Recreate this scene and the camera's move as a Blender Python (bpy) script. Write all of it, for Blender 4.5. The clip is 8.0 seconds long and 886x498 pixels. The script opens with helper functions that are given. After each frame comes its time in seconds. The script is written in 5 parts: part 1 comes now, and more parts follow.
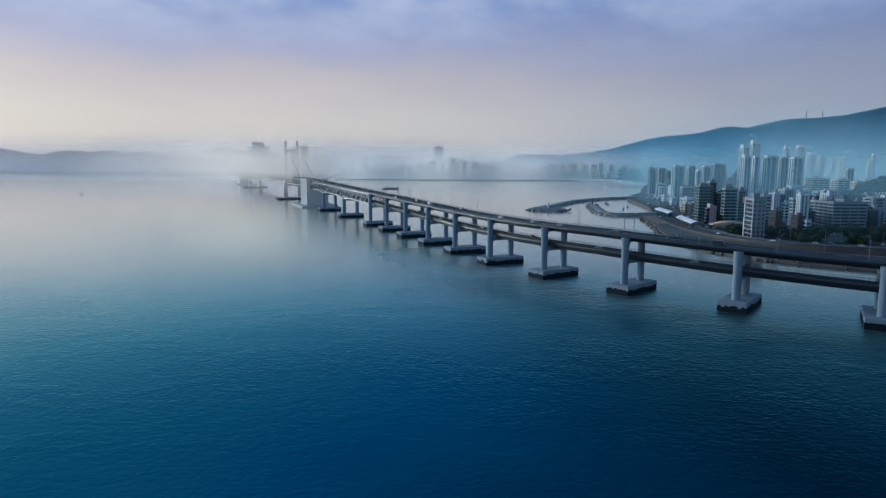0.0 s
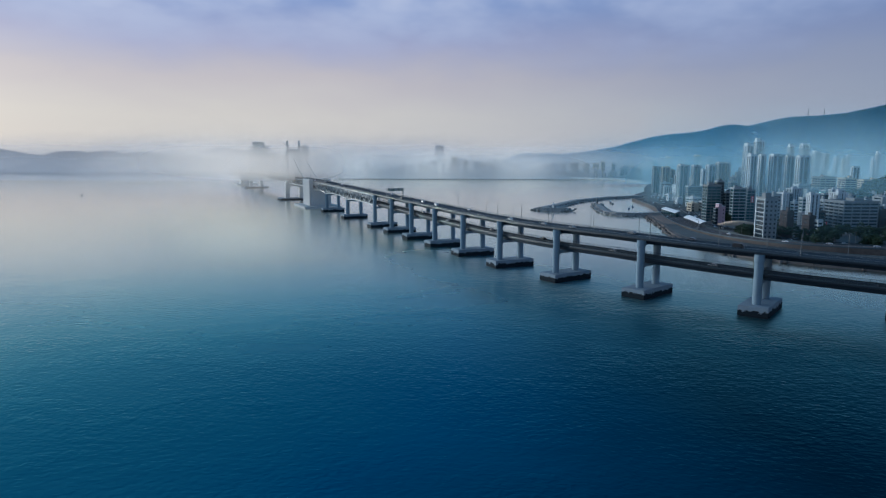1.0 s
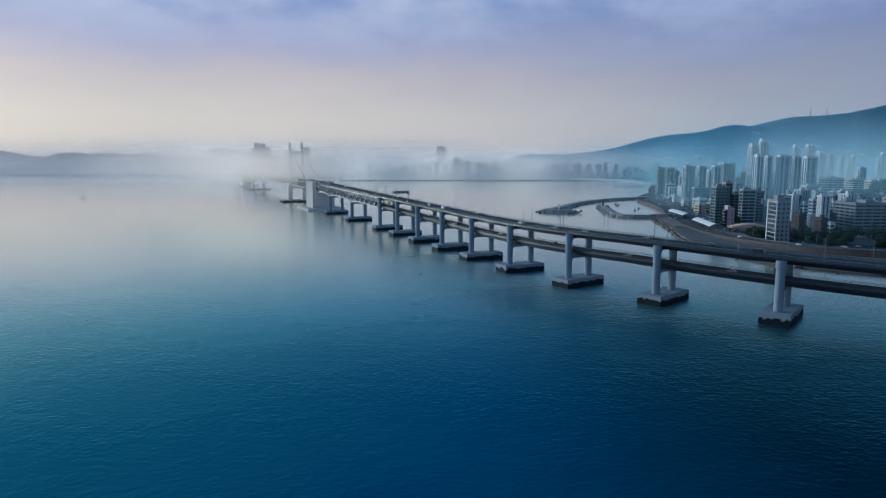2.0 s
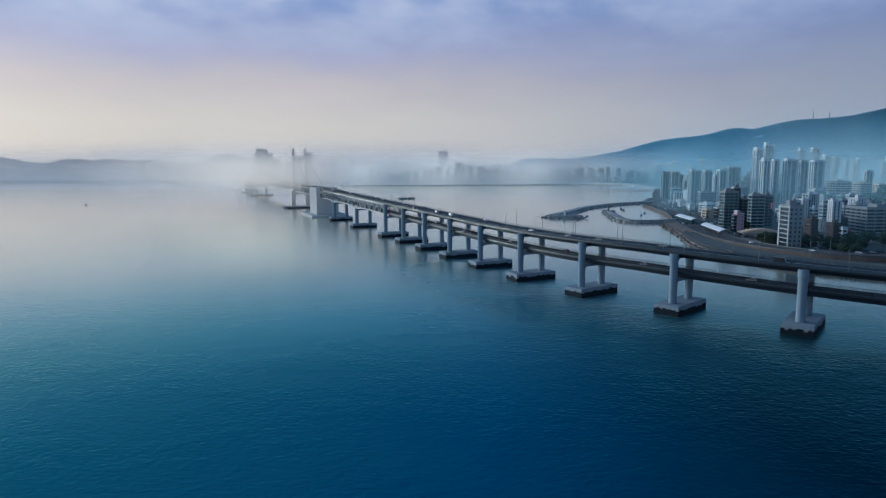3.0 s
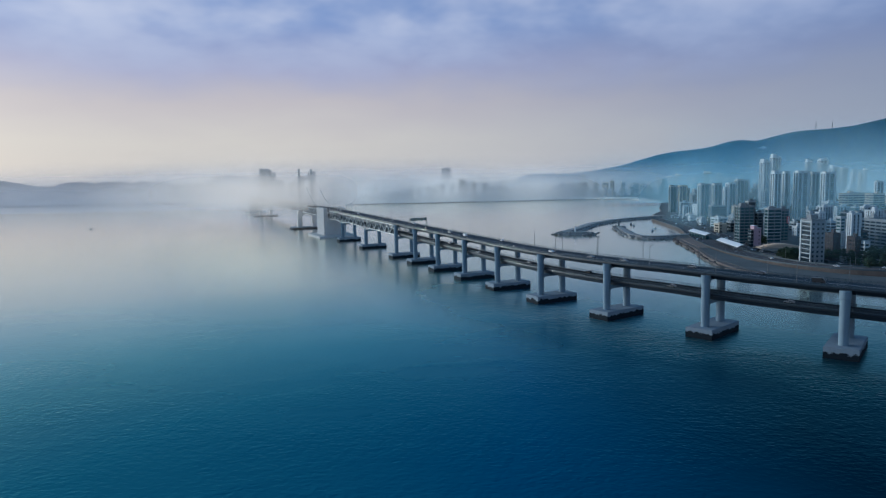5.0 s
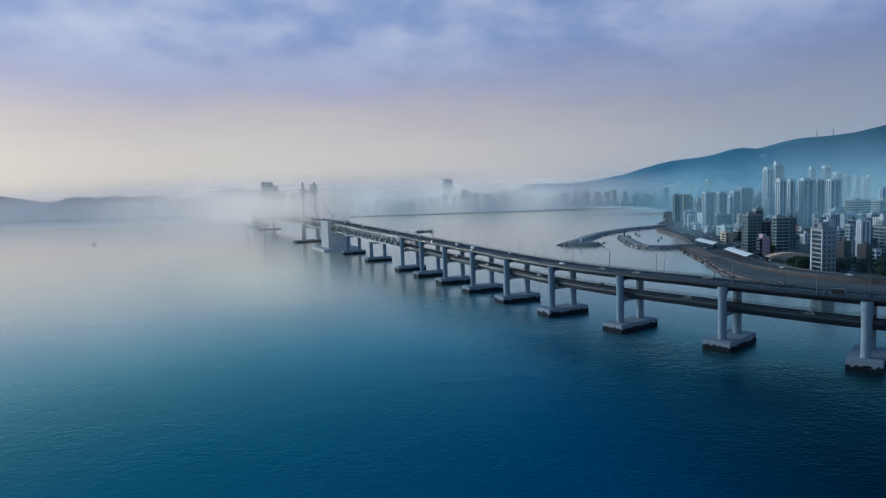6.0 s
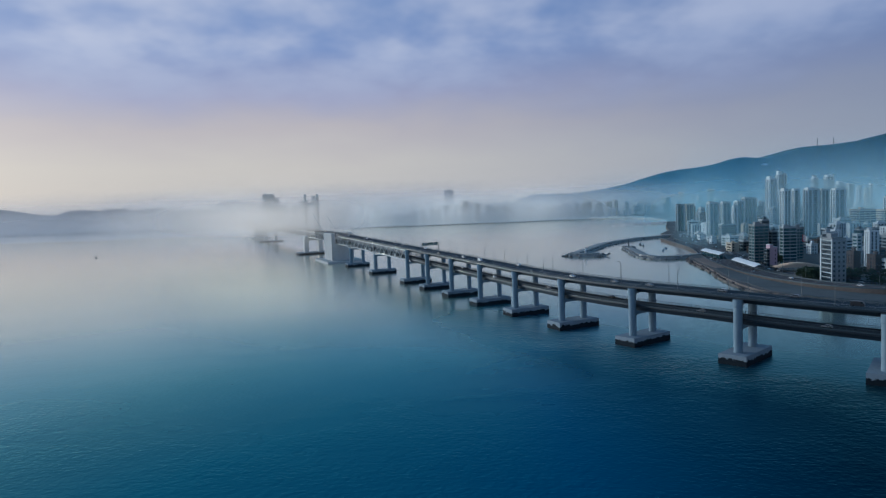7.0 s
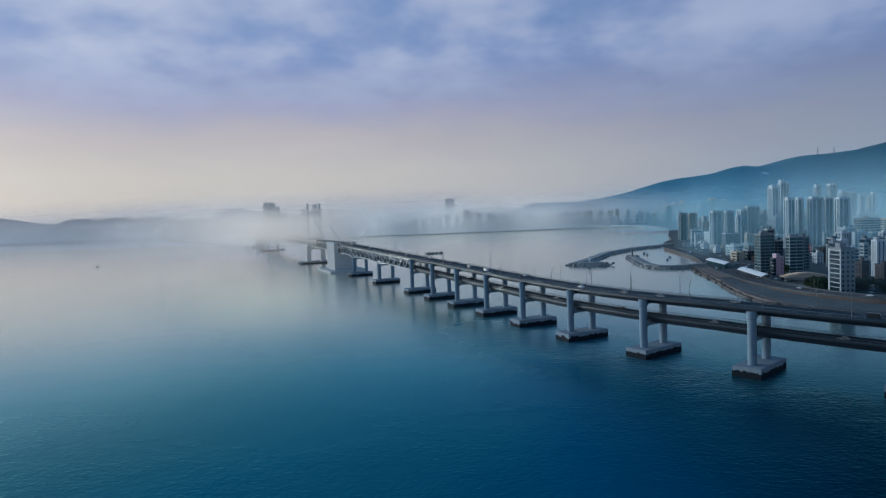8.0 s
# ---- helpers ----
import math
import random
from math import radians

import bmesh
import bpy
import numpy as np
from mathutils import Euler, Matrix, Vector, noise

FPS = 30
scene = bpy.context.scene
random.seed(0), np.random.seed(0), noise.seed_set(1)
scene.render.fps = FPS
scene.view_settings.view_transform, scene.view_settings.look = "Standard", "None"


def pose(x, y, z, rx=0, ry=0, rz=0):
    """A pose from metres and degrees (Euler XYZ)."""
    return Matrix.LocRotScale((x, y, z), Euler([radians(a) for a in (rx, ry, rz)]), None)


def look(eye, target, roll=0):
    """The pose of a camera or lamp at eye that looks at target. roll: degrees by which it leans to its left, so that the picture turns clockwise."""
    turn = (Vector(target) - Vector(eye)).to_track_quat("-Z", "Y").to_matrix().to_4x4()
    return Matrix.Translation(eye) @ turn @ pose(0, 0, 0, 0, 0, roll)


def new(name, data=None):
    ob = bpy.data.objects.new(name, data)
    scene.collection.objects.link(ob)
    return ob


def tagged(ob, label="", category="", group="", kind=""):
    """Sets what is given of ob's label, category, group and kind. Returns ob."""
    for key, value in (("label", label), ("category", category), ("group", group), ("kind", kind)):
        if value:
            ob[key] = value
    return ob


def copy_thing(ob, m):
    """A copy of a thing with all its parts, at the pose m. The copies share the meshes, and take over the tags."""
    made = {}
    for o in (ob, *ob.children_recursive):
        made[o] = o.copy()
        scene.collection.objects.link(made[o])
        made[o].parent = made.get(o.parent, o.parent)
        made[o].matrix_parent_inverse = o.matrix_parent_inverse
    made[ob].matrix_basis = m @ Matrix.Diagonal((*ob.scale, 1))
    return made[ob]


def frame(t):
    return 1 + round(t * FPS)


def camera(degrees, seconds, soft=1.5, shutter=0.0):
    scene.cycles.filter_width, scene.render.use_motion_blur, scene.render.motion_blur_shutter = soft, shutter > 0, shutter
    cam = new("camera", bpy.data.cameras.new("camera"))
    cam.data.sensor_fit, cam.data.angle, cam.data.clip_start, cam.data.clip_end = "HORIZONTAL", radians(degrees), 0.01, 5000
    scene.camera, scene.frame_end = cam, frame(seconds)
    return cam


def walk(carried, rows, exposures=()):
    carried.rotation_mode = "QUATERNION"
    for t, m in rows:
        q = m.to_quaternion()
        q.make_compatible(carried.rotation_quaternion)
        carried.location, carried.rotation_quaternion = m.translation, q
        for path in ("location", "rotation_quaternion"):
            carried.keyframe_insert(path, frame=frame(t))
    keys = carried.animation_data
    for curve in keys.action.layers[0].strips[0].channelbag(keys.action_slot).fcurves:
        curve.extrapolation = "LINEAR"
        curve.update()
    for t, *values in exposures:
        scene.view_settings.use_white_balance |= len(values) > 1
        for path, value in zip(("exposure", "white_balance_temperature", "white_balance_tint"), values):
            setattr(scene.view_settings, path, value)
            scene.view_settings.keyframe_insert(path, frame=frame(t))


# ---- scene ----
cam = camera(69.1, 8.0, soft=1.25)

# ---- the flight: t, x, y, z, yaw, pitch, roll ----
PATH = (
    (0.0, 0.0, 0.0, 70.0, 0.0, -7.828, -0.296),
    (0.5, -2.99, 4.36, 70.63, -0.011, -7.896, -0.209),
    (1.0, -5.79, 8.56, 71.26, -0.025, -7.926, -0.104),
    (1.5, -8.49, 12.70, 71.98, -0.01, -7.924, -0.05),
    (3.0, -16.43, 23.83, 74.39, 0.11, -7.484, 0.302),
    (3.5, -18.96, 27.03, 75.36, 0.135, -7.183, 0.526),
    (4.0, -21.33, 29.96, 76.14, 0.165, -6.828, 0.766),
    (4.5, -23.60, 32.64, 76.79, 0.19, -6.463, 0.984),
    (6.0, -30.95, 39.38, 78.85, 0.290, -5.093, 1.90),
    (6.5, -33.43, 41.33, 79.51, 0.303, -4.596, 2.12),
    (7.0, -35.91, 43.23, 80.10, 0.303, -4.14, 2.235),
    (7.5, -38.23, 45.01, 80.72, 0.303, -3.747, 2.251),
    (8.0, -40.57, 46.72, 81.26, 0.295, -3.392, 2.249),
)
walk(cam, [(t, pose(x, y, z, 90 + p, r, w)) for t, x, y, z, w, p, r in PATH], [(0.0, 0.0, 6000.0, 4.0), (4.5, 0.0, 6000.0, 4.0), (8.0, -0.16, 6000.0, 4.0)])

# ---- sky: hazy dawn, warm low in the west, violet-blue cloud above ----
world = bpy.data.worlds.new("sky")
scene.world = world
world.use_nodes = True


def wire(tree, kind, **values):
    """A node of that kind, with its inputs set by name."""
    n = tree.nodes.new(kind)
    for key, v in values.items():
        n.inputs[key.replace("_", " ")].default_value = v
    return n


def ramp(tree, stops, source=None, smooth=False):
    n = tree.nodes.new("ShaderNodeValToRGB")
    el = n.color_ramp.elements
    n.color_ramp.interpolation = "EASE" if smooth else "LINEAR"
    el[0].position, el[0].color = stops[0][0], (*stops[0][1], 1)
    el[1].position, el[1].color = stops[-1][0], (*stops[-1][1], 1)
    for p, c in stops[1:-1]:
        e = el.new(p)
        e.color = (*c, 1)
    if source is not None:
        tree.links.new(source, n.inputs[0])
    return n


def maths(tree, op, a, b=None, c=None, clamp=False):
    n = tree.nodes.new("ShaderNodeMath")
    n.operation, n.use_clamp = op, clamp
    for i, v in enumerate((a, b, c)):
        if v is None:
            continue
        if isinstance(v, (int, float)):
            n.inputs[i].default_value = v
        else:
            tree.links.new(v, n.inputs[i])
    return n.outputs[0]


def blend(tree, fac, a, b, mode="MIX"):
    n = tree.nodes.new("ShaderNodeMix")
    n.data_type, n.blend_type = "RGBA", mode
    for i, v in ((0, fac), (6, a), (7, b)):
        if isinstance(v, (int, float)):
            n.inputs[i].default_value = v
        elif isinstance(v, tuple):
            n.inputs[i].default_value = (*v, 1)
        else:
            tree.links.new(v, n.inputs[i])
    return n.outputs[2]


SUN_AZ, SUN_EL = -58.0, 9.0   # degrees from +y towards +x, and above the horizon


def build_sky():
    t = world.node_tree
    t.nodes.clear()
    L = t.links.new
    co = t.nodes.new("ShaderNodeTexCoord")
    sep = t.nodes.new("ShaderNodeSeparateXYZ")
    L(co.outputs["Generated"], sep.inputs[0])
    x, y, z = sep.outputs
    # cloud deck: the direction laid out on a plane overhead
    up = maths(t, "ADD", maths(t, "MAXIMUM", z, 0.0), 0.30)
    comb = t.nodes.new("ShaderNodeCombineXYZ")
    L(maths(t, "DIVIDE", x, up), comb.inputs[0])
    L(maths(t, "DIVIDE", y, up), comb.inputs[1])
    n1 = wire(t, "ShaderNodeTexNoise", Scale=1.9, Detail=4.0, Roughness=0.5, Distortion=0.15)
    L(comb.outputs[0], n1.inputs["Vector"])
    n2 = wire(t, "ShaderNodeTexNoise", Scale=5.0, Detail=3.0, Roughness=0.5)
    L(comb.outputs[0], n2.inputs["Vector"])
    big = maths(t, "SUBTRACT", n1.outputs[0], 0.5)
    el = maths(t, "ADD", z, maths(t, "MULTIPLY", big, 0.07))
    warm = ramp(t, [(0.0, (0.60, 0.55, 0.53)), (0.06, (0.62, 0.56, 0.535)), (0.115, (0.54, 0.475, 0.50)), (0.165, (0.37, 0.365, 0.525)),
                    (0.225, (0.22, 0.30, 0.55)), (0.32, (0.22, 0.31, 0.55)), (0.42, (0.06, 0.22, 0.42)), (1.0, (0.012, 0.135, 0.29))], el)
    cool = ramp(t, [(0.0, (0.27, 0.315, 0.41)), (0.06, (0.255, 0.295, 0.40)), (0.115, (0.22, 0.26, 0.39)), (0.165, (0.185, 0.235, 0.405)),
                    (0.225, (0.135, 0.21, 0.42)), (0.32, (0.115, 0.195, 0.41)), (0.42, (0.03, 0.14, 0.31)), (1.0, (0.012, 0.135, 0.29))], el)
    side = ramp(t, [(0.34, (0, 0, 0)), (0.92, (1, 1, 1))], maths(t, "ADD", maths(t, "MULTIPLY", x, 0.5), 0.5), True)
    base = blend(t, side.outputs[0], warm.outputs[0], cool.outputs[0])
    puff = ramp(t, [(0.38, (0, 0, 0)), (0.64, (1, 1, 1))],
                maths(t, "ADD", maths(t, "MULTIPLY", n1.outputs[0], 0.68), maths(t, "MULTIPLY", n2.outputs[0], 0.32)), True)
    high = ramp(t, [(0.13, (0, 0, 0)), (0.24, (1, 1, 1)), (0.34, (1, 1, 1)), (0.52, (0.2, 0.2, 0.2))], z)
    cloud = blend(t, maths(t, "MULTIPLY", maths(t, "MULTIPLY", puff.outputs[0], high.outputs[0]), 0.90), base, blend(t, side.outputs[0], (0.54, 0.555, 0.70), (0.39, 0.435, 0.62)))
    # the hidden sun's glow through the cloud
    dot = t.nodes.new("ShaderNodeVectorMath")
    dot.operation = "DOT_PRODUCT"
    L(co.outputs["Generated"], dot.inputs[0])
    dot.inputs[1].default_value = (math.sin(radians(SUN_AZ)) * math.cos(radians(SUN_EL)), math.cos(radians(SUN_AZ)) * math.cos(radians(SUN_EL)), math.sin(radians(SUN_EL)))
    glow = maths(t, "POWER", maths(t, "MAXIMUM", dot.outputs["Value"], 0.0), 14.0)
    cloud = blend(t, maths(t, "MULTIPLY", glow, 0.15), cloud, (1.0, 0.93, 0.86), "ADD")
    # the cloud is thicker and dimmer away from the dawn
    dim = ramp(t, [(0.05, (0.78, 0.78, 0.78)), (0.62, (1, 1, 1))], maths(t, "ADD", maths(t, "MULTIPLY", y, 0.5), 0.5), True)
    cloud = blend(t, 1.0, cloud, dim.outputs[0], "MULTIPLY")
    bg = wire(t, "ShaderNodeBackground", Strength=1.0)
    L(cloud, bg.inputs["Color"])
    sky = t.nodes.new("ShaderNodeTexSky")
    sky.sky_type, sky.sun_disc = "NISHITA", False
    sky.sun_elevation, sky.sun_rotation = radians(SUN_EL), radians(SUN_AZ)
    sky.air_density, sky.dust_density = 1.0, 2.0
    bg2 = wire(t, "ShaderNodeBackground", Strength=0.006)
    L(sky.outputs[0], bg2.inputs["Color"])
    add = t.nodes.new("ShaderNodeAddShader")
    L(bg.outputs[0], add.inputs[0])
    L(bg2.outputs[0], add.inputs[1])
    out = t.nodes.new("ShaderNodeOutputWorld")
    L(add.outputs[0], out.inputs[0])


build_sky()
sun = new("sun", bpy.data.lights.new("sun", "SUN"))
sun.data.energy, sun.data.angle, sun.data.color = 2.6, radians(24), (1.0, 0.98, 0.965)
sun.matrix_world = look((0, 0, 0), (-math.sin(radians(SUN_AZ)) * math.cos(radians(SUN_EL)), -math.cos(radians(SUN_AZ)) * math.cos(radians(SUN_EL)), -math.sin(radians(SUN_EL))))


# ---- materials ----
def surface(name, color, rough=0.7, metal=0.0, vary=0.18, grain=2.0, broad=0.08, bump=0.15, spread=0.0, stretch=None):
    """A weathered surface: base colour with grain and broad stains, and fine relief. spread: change from piece to piece."""
    m = bpy.data.materials.new(name)
    m.use_nodes = True
    t = m.node_tree
    L = t.links.new
    b = t.nodes["Principled BSDF"]
    b.inputs["Roughness"].default_value, b.inputs["Metallic"].default_value = rough, metal
    if rough > 0.65:
        b.inputs["Specular IOR Level"].default_value = 0.15
    co = t.nodes.new("ShaderNodeTexCoord")
    src = co.outputs["Object"]
    if stretch:
        mp = t.nodes.new("ShaderNodeMapping")
        mp.inputs["Scale"].default_value = stretch
        L(src, mp.inputs[0])
        src = mp.outputs[0]
    fine = wire(t, "ShaderNodeTexNoise", Scale=grain, Detail=5.0, Roughness=0.6)
    wide = wire(t, "ShaderNodeTexNoise", Scale=broad, Detail=4.0, Roughness=0.6)
    L(src, fine.inputs["Vector"])
    L(src, wide.inputs["Vector"])
    f = maths(t, "ADD", maths(t, "MULTIPLY", maths(t, "SUBTRACT", fine.outputs[0], 0.5), 1.4 * vary), maths(t, "MULTIPLY", maths(t, "SUBTRACT", wide.outputs[0], 0.5), 2.2 * vary))
    if spread:
        info = t.nodes.new("ShaderNodeObjectInfo")
        f = maths(t, "ADD", f, maths(t, "MULTIPLY", maths(t, "SUBTRACT", info.outputs["Random"], 0.5), 2 * spread))
    k = maths(t, "ADD", f, 1.0)
    mul = t.nodes.new("ShaderNodeVectorMath")
    mul.operation = "SCALE"
    mul.inputs[0].default_value = color
    L(k, mul.inputs["Scale"])
    L(mul.outputs[0], b.inputs["Base Color"])
    if bump:
        bp = wire(t, "ShaderNodeBump", Strength=bump, Distance=0.1)
        L(fine.outputs[0], bp.inputs["Height"])
        L(bp.outputs[0], b.inputs["Normal"])
    return m


CONCRETE = surface("concrete", (0.29, 0.31, 0.33), 0.8, grain=0.8, broad=0.12, vary=0.22, spread=0.05)
PALE_CONCRETE = surface("pale_concrete", (0.60, 0.61, 0.60), 0.8, grain=0.8, broad=0.12, vary=0.14)
PIER_PAINT = surface("pier_concrete", (0.215, 0.305, 0.375), 0.75, grain=0.7, broad=0.15, vary=0.2, spread=0.04, stretch=(1, 1, 0.25))
GIRDER = surface("girder_steel", (0.011, 0.025, 0.040), 0.55, grain=0.6, broad=0.06, vary=0.2)
TRUSS = surface("truss_steel", (0.30, 0.36, 0.39), 0.5, metal=0.1, grain=0.8, vary=0.15)
ASPHALT = surface("asphalt", (0.026, 0.046, 0.064), 0.9, grain=1.2, broad=0.05, vary=0.3)
MARKING = surface("road_paint", (0.6, 0.6, 0.58), 0.7, grain=1.5, vary=0.3)
RAIL = surface("rail_steel", (0.04, 0.072, 0.095), 0.55, metal=0.1, grain=2.0, vary=0.15)
STEEL = surface("galvanised_steel", (0.13, 0.15, 0.165), 0.5, metal=0.3, grain=3.0, vary=0.12)
ROCK = surface("rock_armour", (0.32, 0.325, 0.32), 0.9, grain=0.5, broad=0.05, vary=0.4, spread=0.25)
EARTH = surface("city_ground", (0.135, 0.145, 0.145), 0.95, grain=0.08, broad=0.012, vary=0.4)
BROWN_ROCK = surface("brown_rubble", (0.155, 0.138, 0.13), 0.9, grain=0.5, broad=0.05, vary=0.4, spread=0.25)
OLD_ASPHALT = surface("worn_asphalt", (0.105, 0.098, 0.10), 0.9, grain=0.9, broad=0.04, vary=0.35)
PAVING = surface("paving", (0.27, 0.21, 0.18), 0.9, grain=0.4, broad=0.03, vary=0.3)
GREEN = surface("foliage", (0.028, 0.05, 0.03), 0.8, grain=1.5, broad=0.2, vary=0.5, spread=0.25)
BARK = surface("bark", (0.10, 0.075, 0.055), 0.9, grain=4.0, vary=0.3)
HILLSIDE = surface("forested_hillside", (0.035, 0.065, 0.05), 0.95, grain=0.03, broad=0.004, vary=0.6, bump=0)
GLASS = surface("dark_window_glass", (0.030, 0.060, 0.085), 0.14, metal=0.4, grain=0.3, broad=0.05, vary=0.5, bump=0, spread=0.3)
TEAL_GLASS = surface("teal_curtain_glass", (0.065, 0.185, 0.225), 0.15, metal=0.55, grain=0.25, broad=0.05, vary=0.4, bump=0, spread=0.2)
BLACK = surface("tyre_rubber", (0.02, 0.02, 0.02), 0.9, vary=0.2)
SAND = surface("beach_sand", (0.68, 0.64, 0.57), 0.95, grain=0.1, broad=0.01, vary=0.2)
SIGN_GREEN = surface("sign_enamel", (0.02, 0.10, 0.07), 0.5, vary=0.1)
WHITE = surface("white_painted_metal", (0.86, 0.87, 0.87), 0.45, vary=0.06)
RED = surface("red_enamel", (0.55, 0.05, 0.06), 0.5, vary=0.15)
AMBER = surface("tan_membrane", (0.66, 0.50, 0.38), 0.8, vary=0.2)
BLUE_ROOF = surface("blue_sheet_roof", (0.07, 0.20, 0.33), 0.5, vary=0.2)
GREEN_ROOF = surface("green_roof_paint", (0.12, 0.26, 0.20), 0.8, vary=0.3)
WALLS = {
    "white": surface("white_render", (0.54, 0.60, 0.63), 0.8, grain=0.5, broad=0.06, vary=0.14, spread=0.12),
    "grey": surface("grey_render", (0.35, 0.39, 0.41), 0.8, grain=0.5, broad=0.06, vary=0.18, spread=0.2),
    "dark": surface("dark_cladding", (0.085, 0.125, 0.145), 0.6, grain=0.5, broad=0.06, vary=0.2, spread=0.2),
    "brown": surface("brown_brick", (0.065, 0.055, 0.054), 0.85, grain=0.9, broad=0.08, vary=0.25, spread=0.15),
    "tan": surface("tan_render", (0.50, 0.455, 0.37), 0.85, grain=0.5, broad=0.06, vary=0.16, spread=0.12),
    "pink": surface("pink_cladding", (0.50, 0.36, 0.42), 0.7, grain=0.5, vary=0.12),
    "stone": surface("pale_stone_cladding", (0.24, 0.265, 0.28), 0.75, grain=0.5, broad=0.07, vary=0.18, spread=0.1),
}


def water_material():
    m = bpy.data.materials.new("sea_water")
    m.use_nodes = True
    t = m.node_tree
    L = t.links.new
    t.nodes.remove(t.nodes["Principled BSDF"])
    depth = wire(t, "ShaderNodeBsdfDiffuse")
    gloss = t.nodes.new("ShaderNodeBsdfGlossy")
    facing = wire(t, "ShaderNodeLayerWeight", Blend=0.5)
    mirror = ramp(t, [(0.50, (0.02, 0.02, 0.02)), (0.62, (0.036, 0.036, 0.036)), (0.70, (0.105, 0.105, 0.105)), (0.745, (0.22, 0.22, 0.22)), (0.81, (0.47, 0.47, 0.47)), (0.87, (0.73, 0.73, 0.73)), (0.92, (0.87, 0.87, 0.87)), (0.97, (0.97, 0.97, 0.97))], facing.outputs["Facing"])
    mix = t.nodes.new("ShaderNodeMixShader")
    L(mirror.outputs[0], mix.inputs[0])
    L(depth.outputs[0], mix.inputs[1])
    L(gloss.outputs[0], mix.inputs[2])
    L(mix.outputs[0], t.nodes["Material Output"].inputs[0])
    co = t.nodes.new("ShaderNodeNewGeometry")
    sep = t.nodes.new("ShaderNodeSeparateXYZ")
    L(co.outputs["Position"], sep.inputs[0])
    mp = t.nodes.new("ShaderNodeMapping")
    mp.inputs["Rotation"].default_value = (0, 0, radians(14))
    mp.inputs["Scale"].default_value = (0.7, 1.0, 1.0)
    L(co.outputs["Position"], mp.inputs[0])

    def waves(scale, detail, distortion=0.5):
        n = wire(t, "ShaderNodeTexNoise", Scale=scale, Detail=detail, Roughness=0.55, Distortion=distortion)
        L(mp.outputs[0], n.inputs["Vector"])
        return n.outputs[0]

    def step(v, a, b):
        r = t.nodes.new("ShaderNodeMapRange")
        r.interpolation_type = "SMOOTHSTEP"
        r.inputs["From Min"].default_value, r.inputs["From Max"].default_value = a, b
        L(v, r.inputs[0])
        return r.outputs[0]

    # a breeze ruffles the open water to the south; a tidal rip runs beside the piers; the rest lies calm
    gust = maths(t, "ADD", sep.outputs[1], maths(t, "MULTIPLY", maths(t, "SUBTRACT", waves(0.012, 3.0), 0.5), 240.0))
    breeze = maths(t, "SUBTRACT", 1.0, step(gust, 190.0, 430.0))
    across = maths(t, "ADD", maths(t, "ADD", maths(t, "MULTIPLY", sep.outputs[0], 0.84), maths(t, "MULTIPLY", sep.outputs[1], 0.54)), maths(t, "MULTIPLY", waves(0.02, 2.0), 30.0))
    off = maths(t, "ABSOLUTE", maths(t, "SUBTRACT", across, 258.0))
    rip = maths(t, "MULTIPLY", maths(t, "MULTIPLY", maths(t, "SUBTRACT", 1.0, step(off, 8.0, 60.0)), maths(t, "SUBTRACT", 1.0, step(sep.outputs[1], 380.0, 560.0))), 1.1)
    patchy = maths(t, "MULTIPLY", step(waves(0.03, 3.0), 0.30, 0.70), 0.6)
    ruffle = maths(t, "ADD", maths(t, "MULTIPLY", maths(t, "MAXIMUM", breeze, rip), maths(t, "ADD", patchy, 0.55)), 0.02)
    chop = maths(t, "ADD", maths(t, "MULTIPLY", waves(0.6, 1.2, 0.3), 0.45), maths(t, "MULTIPLY", waves(0.2, 1.0, 0.2), 0.36))
    swell = maths(t, "MULTIPLY", waves(0.02, 2.0), 0.10)
    heights = maths(t, "ADD", maths(t, "MULTIPLY", chop, ruffle), swell)
    bp = wire(t, "ShaderNodeBump", Strength=0.6, Distance=1.0)
    L(heights, bp.inputs["Height"])
    for node in (gloss, depth):
        L(bp.outputs[0], node.inputs["Normal"])
    calm = wire(t, "ShaderNodeBump", Strength=0.34, Distance=1.0)
    L(heights, calm.inputs["Height"])
    L(calm.outputs[0], facing.inputs["Normal"])
    # reflections tinted in the gloss colour: blue-green from above, warm at grazing angles
    sheen = ramp(t, [(0.62, (0.16, 0.84, 0.98)), (0.76, (0.39, 0.93, 0.93)), (0.85, (0.88, 0.985, 0.87)), (0.94, (1.0, 0.955, 0.86))], facing.outputs["Facing"])
    L(sheen.outputs[0], gloss.inputs["Color"])
    # the current breaks up the mirror round the piers
    line = maths(t, "ABSOLUTE", maths(t, "SUBTRACT", maths(t, "ADD", maths(t, "MULTIPLY", sep.outputs[0], 0.918), maths(t, "MULTIPLY", sep.outputs[1], 0.396)), 215.0))
    near_bridge = maths(t, "SUBTRACT", 1.0, step(line, 30.0, 150.0))
    L(maths(t, "ADD", maths(t, "ADD", 0.17, maths(t, "MULTIPLY", ruffle, 0.20)), maths(t, "MULTIPLY", near_bridge, 0.07)), gloss.inputs["Roughness"])
    # light and shade painted into the colour: pale westward and far, dark eastward
    shade_slope = maths(t, "SUBTRACT", maths(t, "MULTIPLY", sep.outputs[0], 0.0020), maths(t, "MULTIPLY", sep.outputs[1], 0.0008))
    shade_slope = maths(t, "SUBTRACT", shade_slope, maths(t, "MULTIPLY", maths(t, "MAXIMUM", maths(t, "SUBTRACT", sep.outputs[1], 450.0), 0.0), 0.0018))
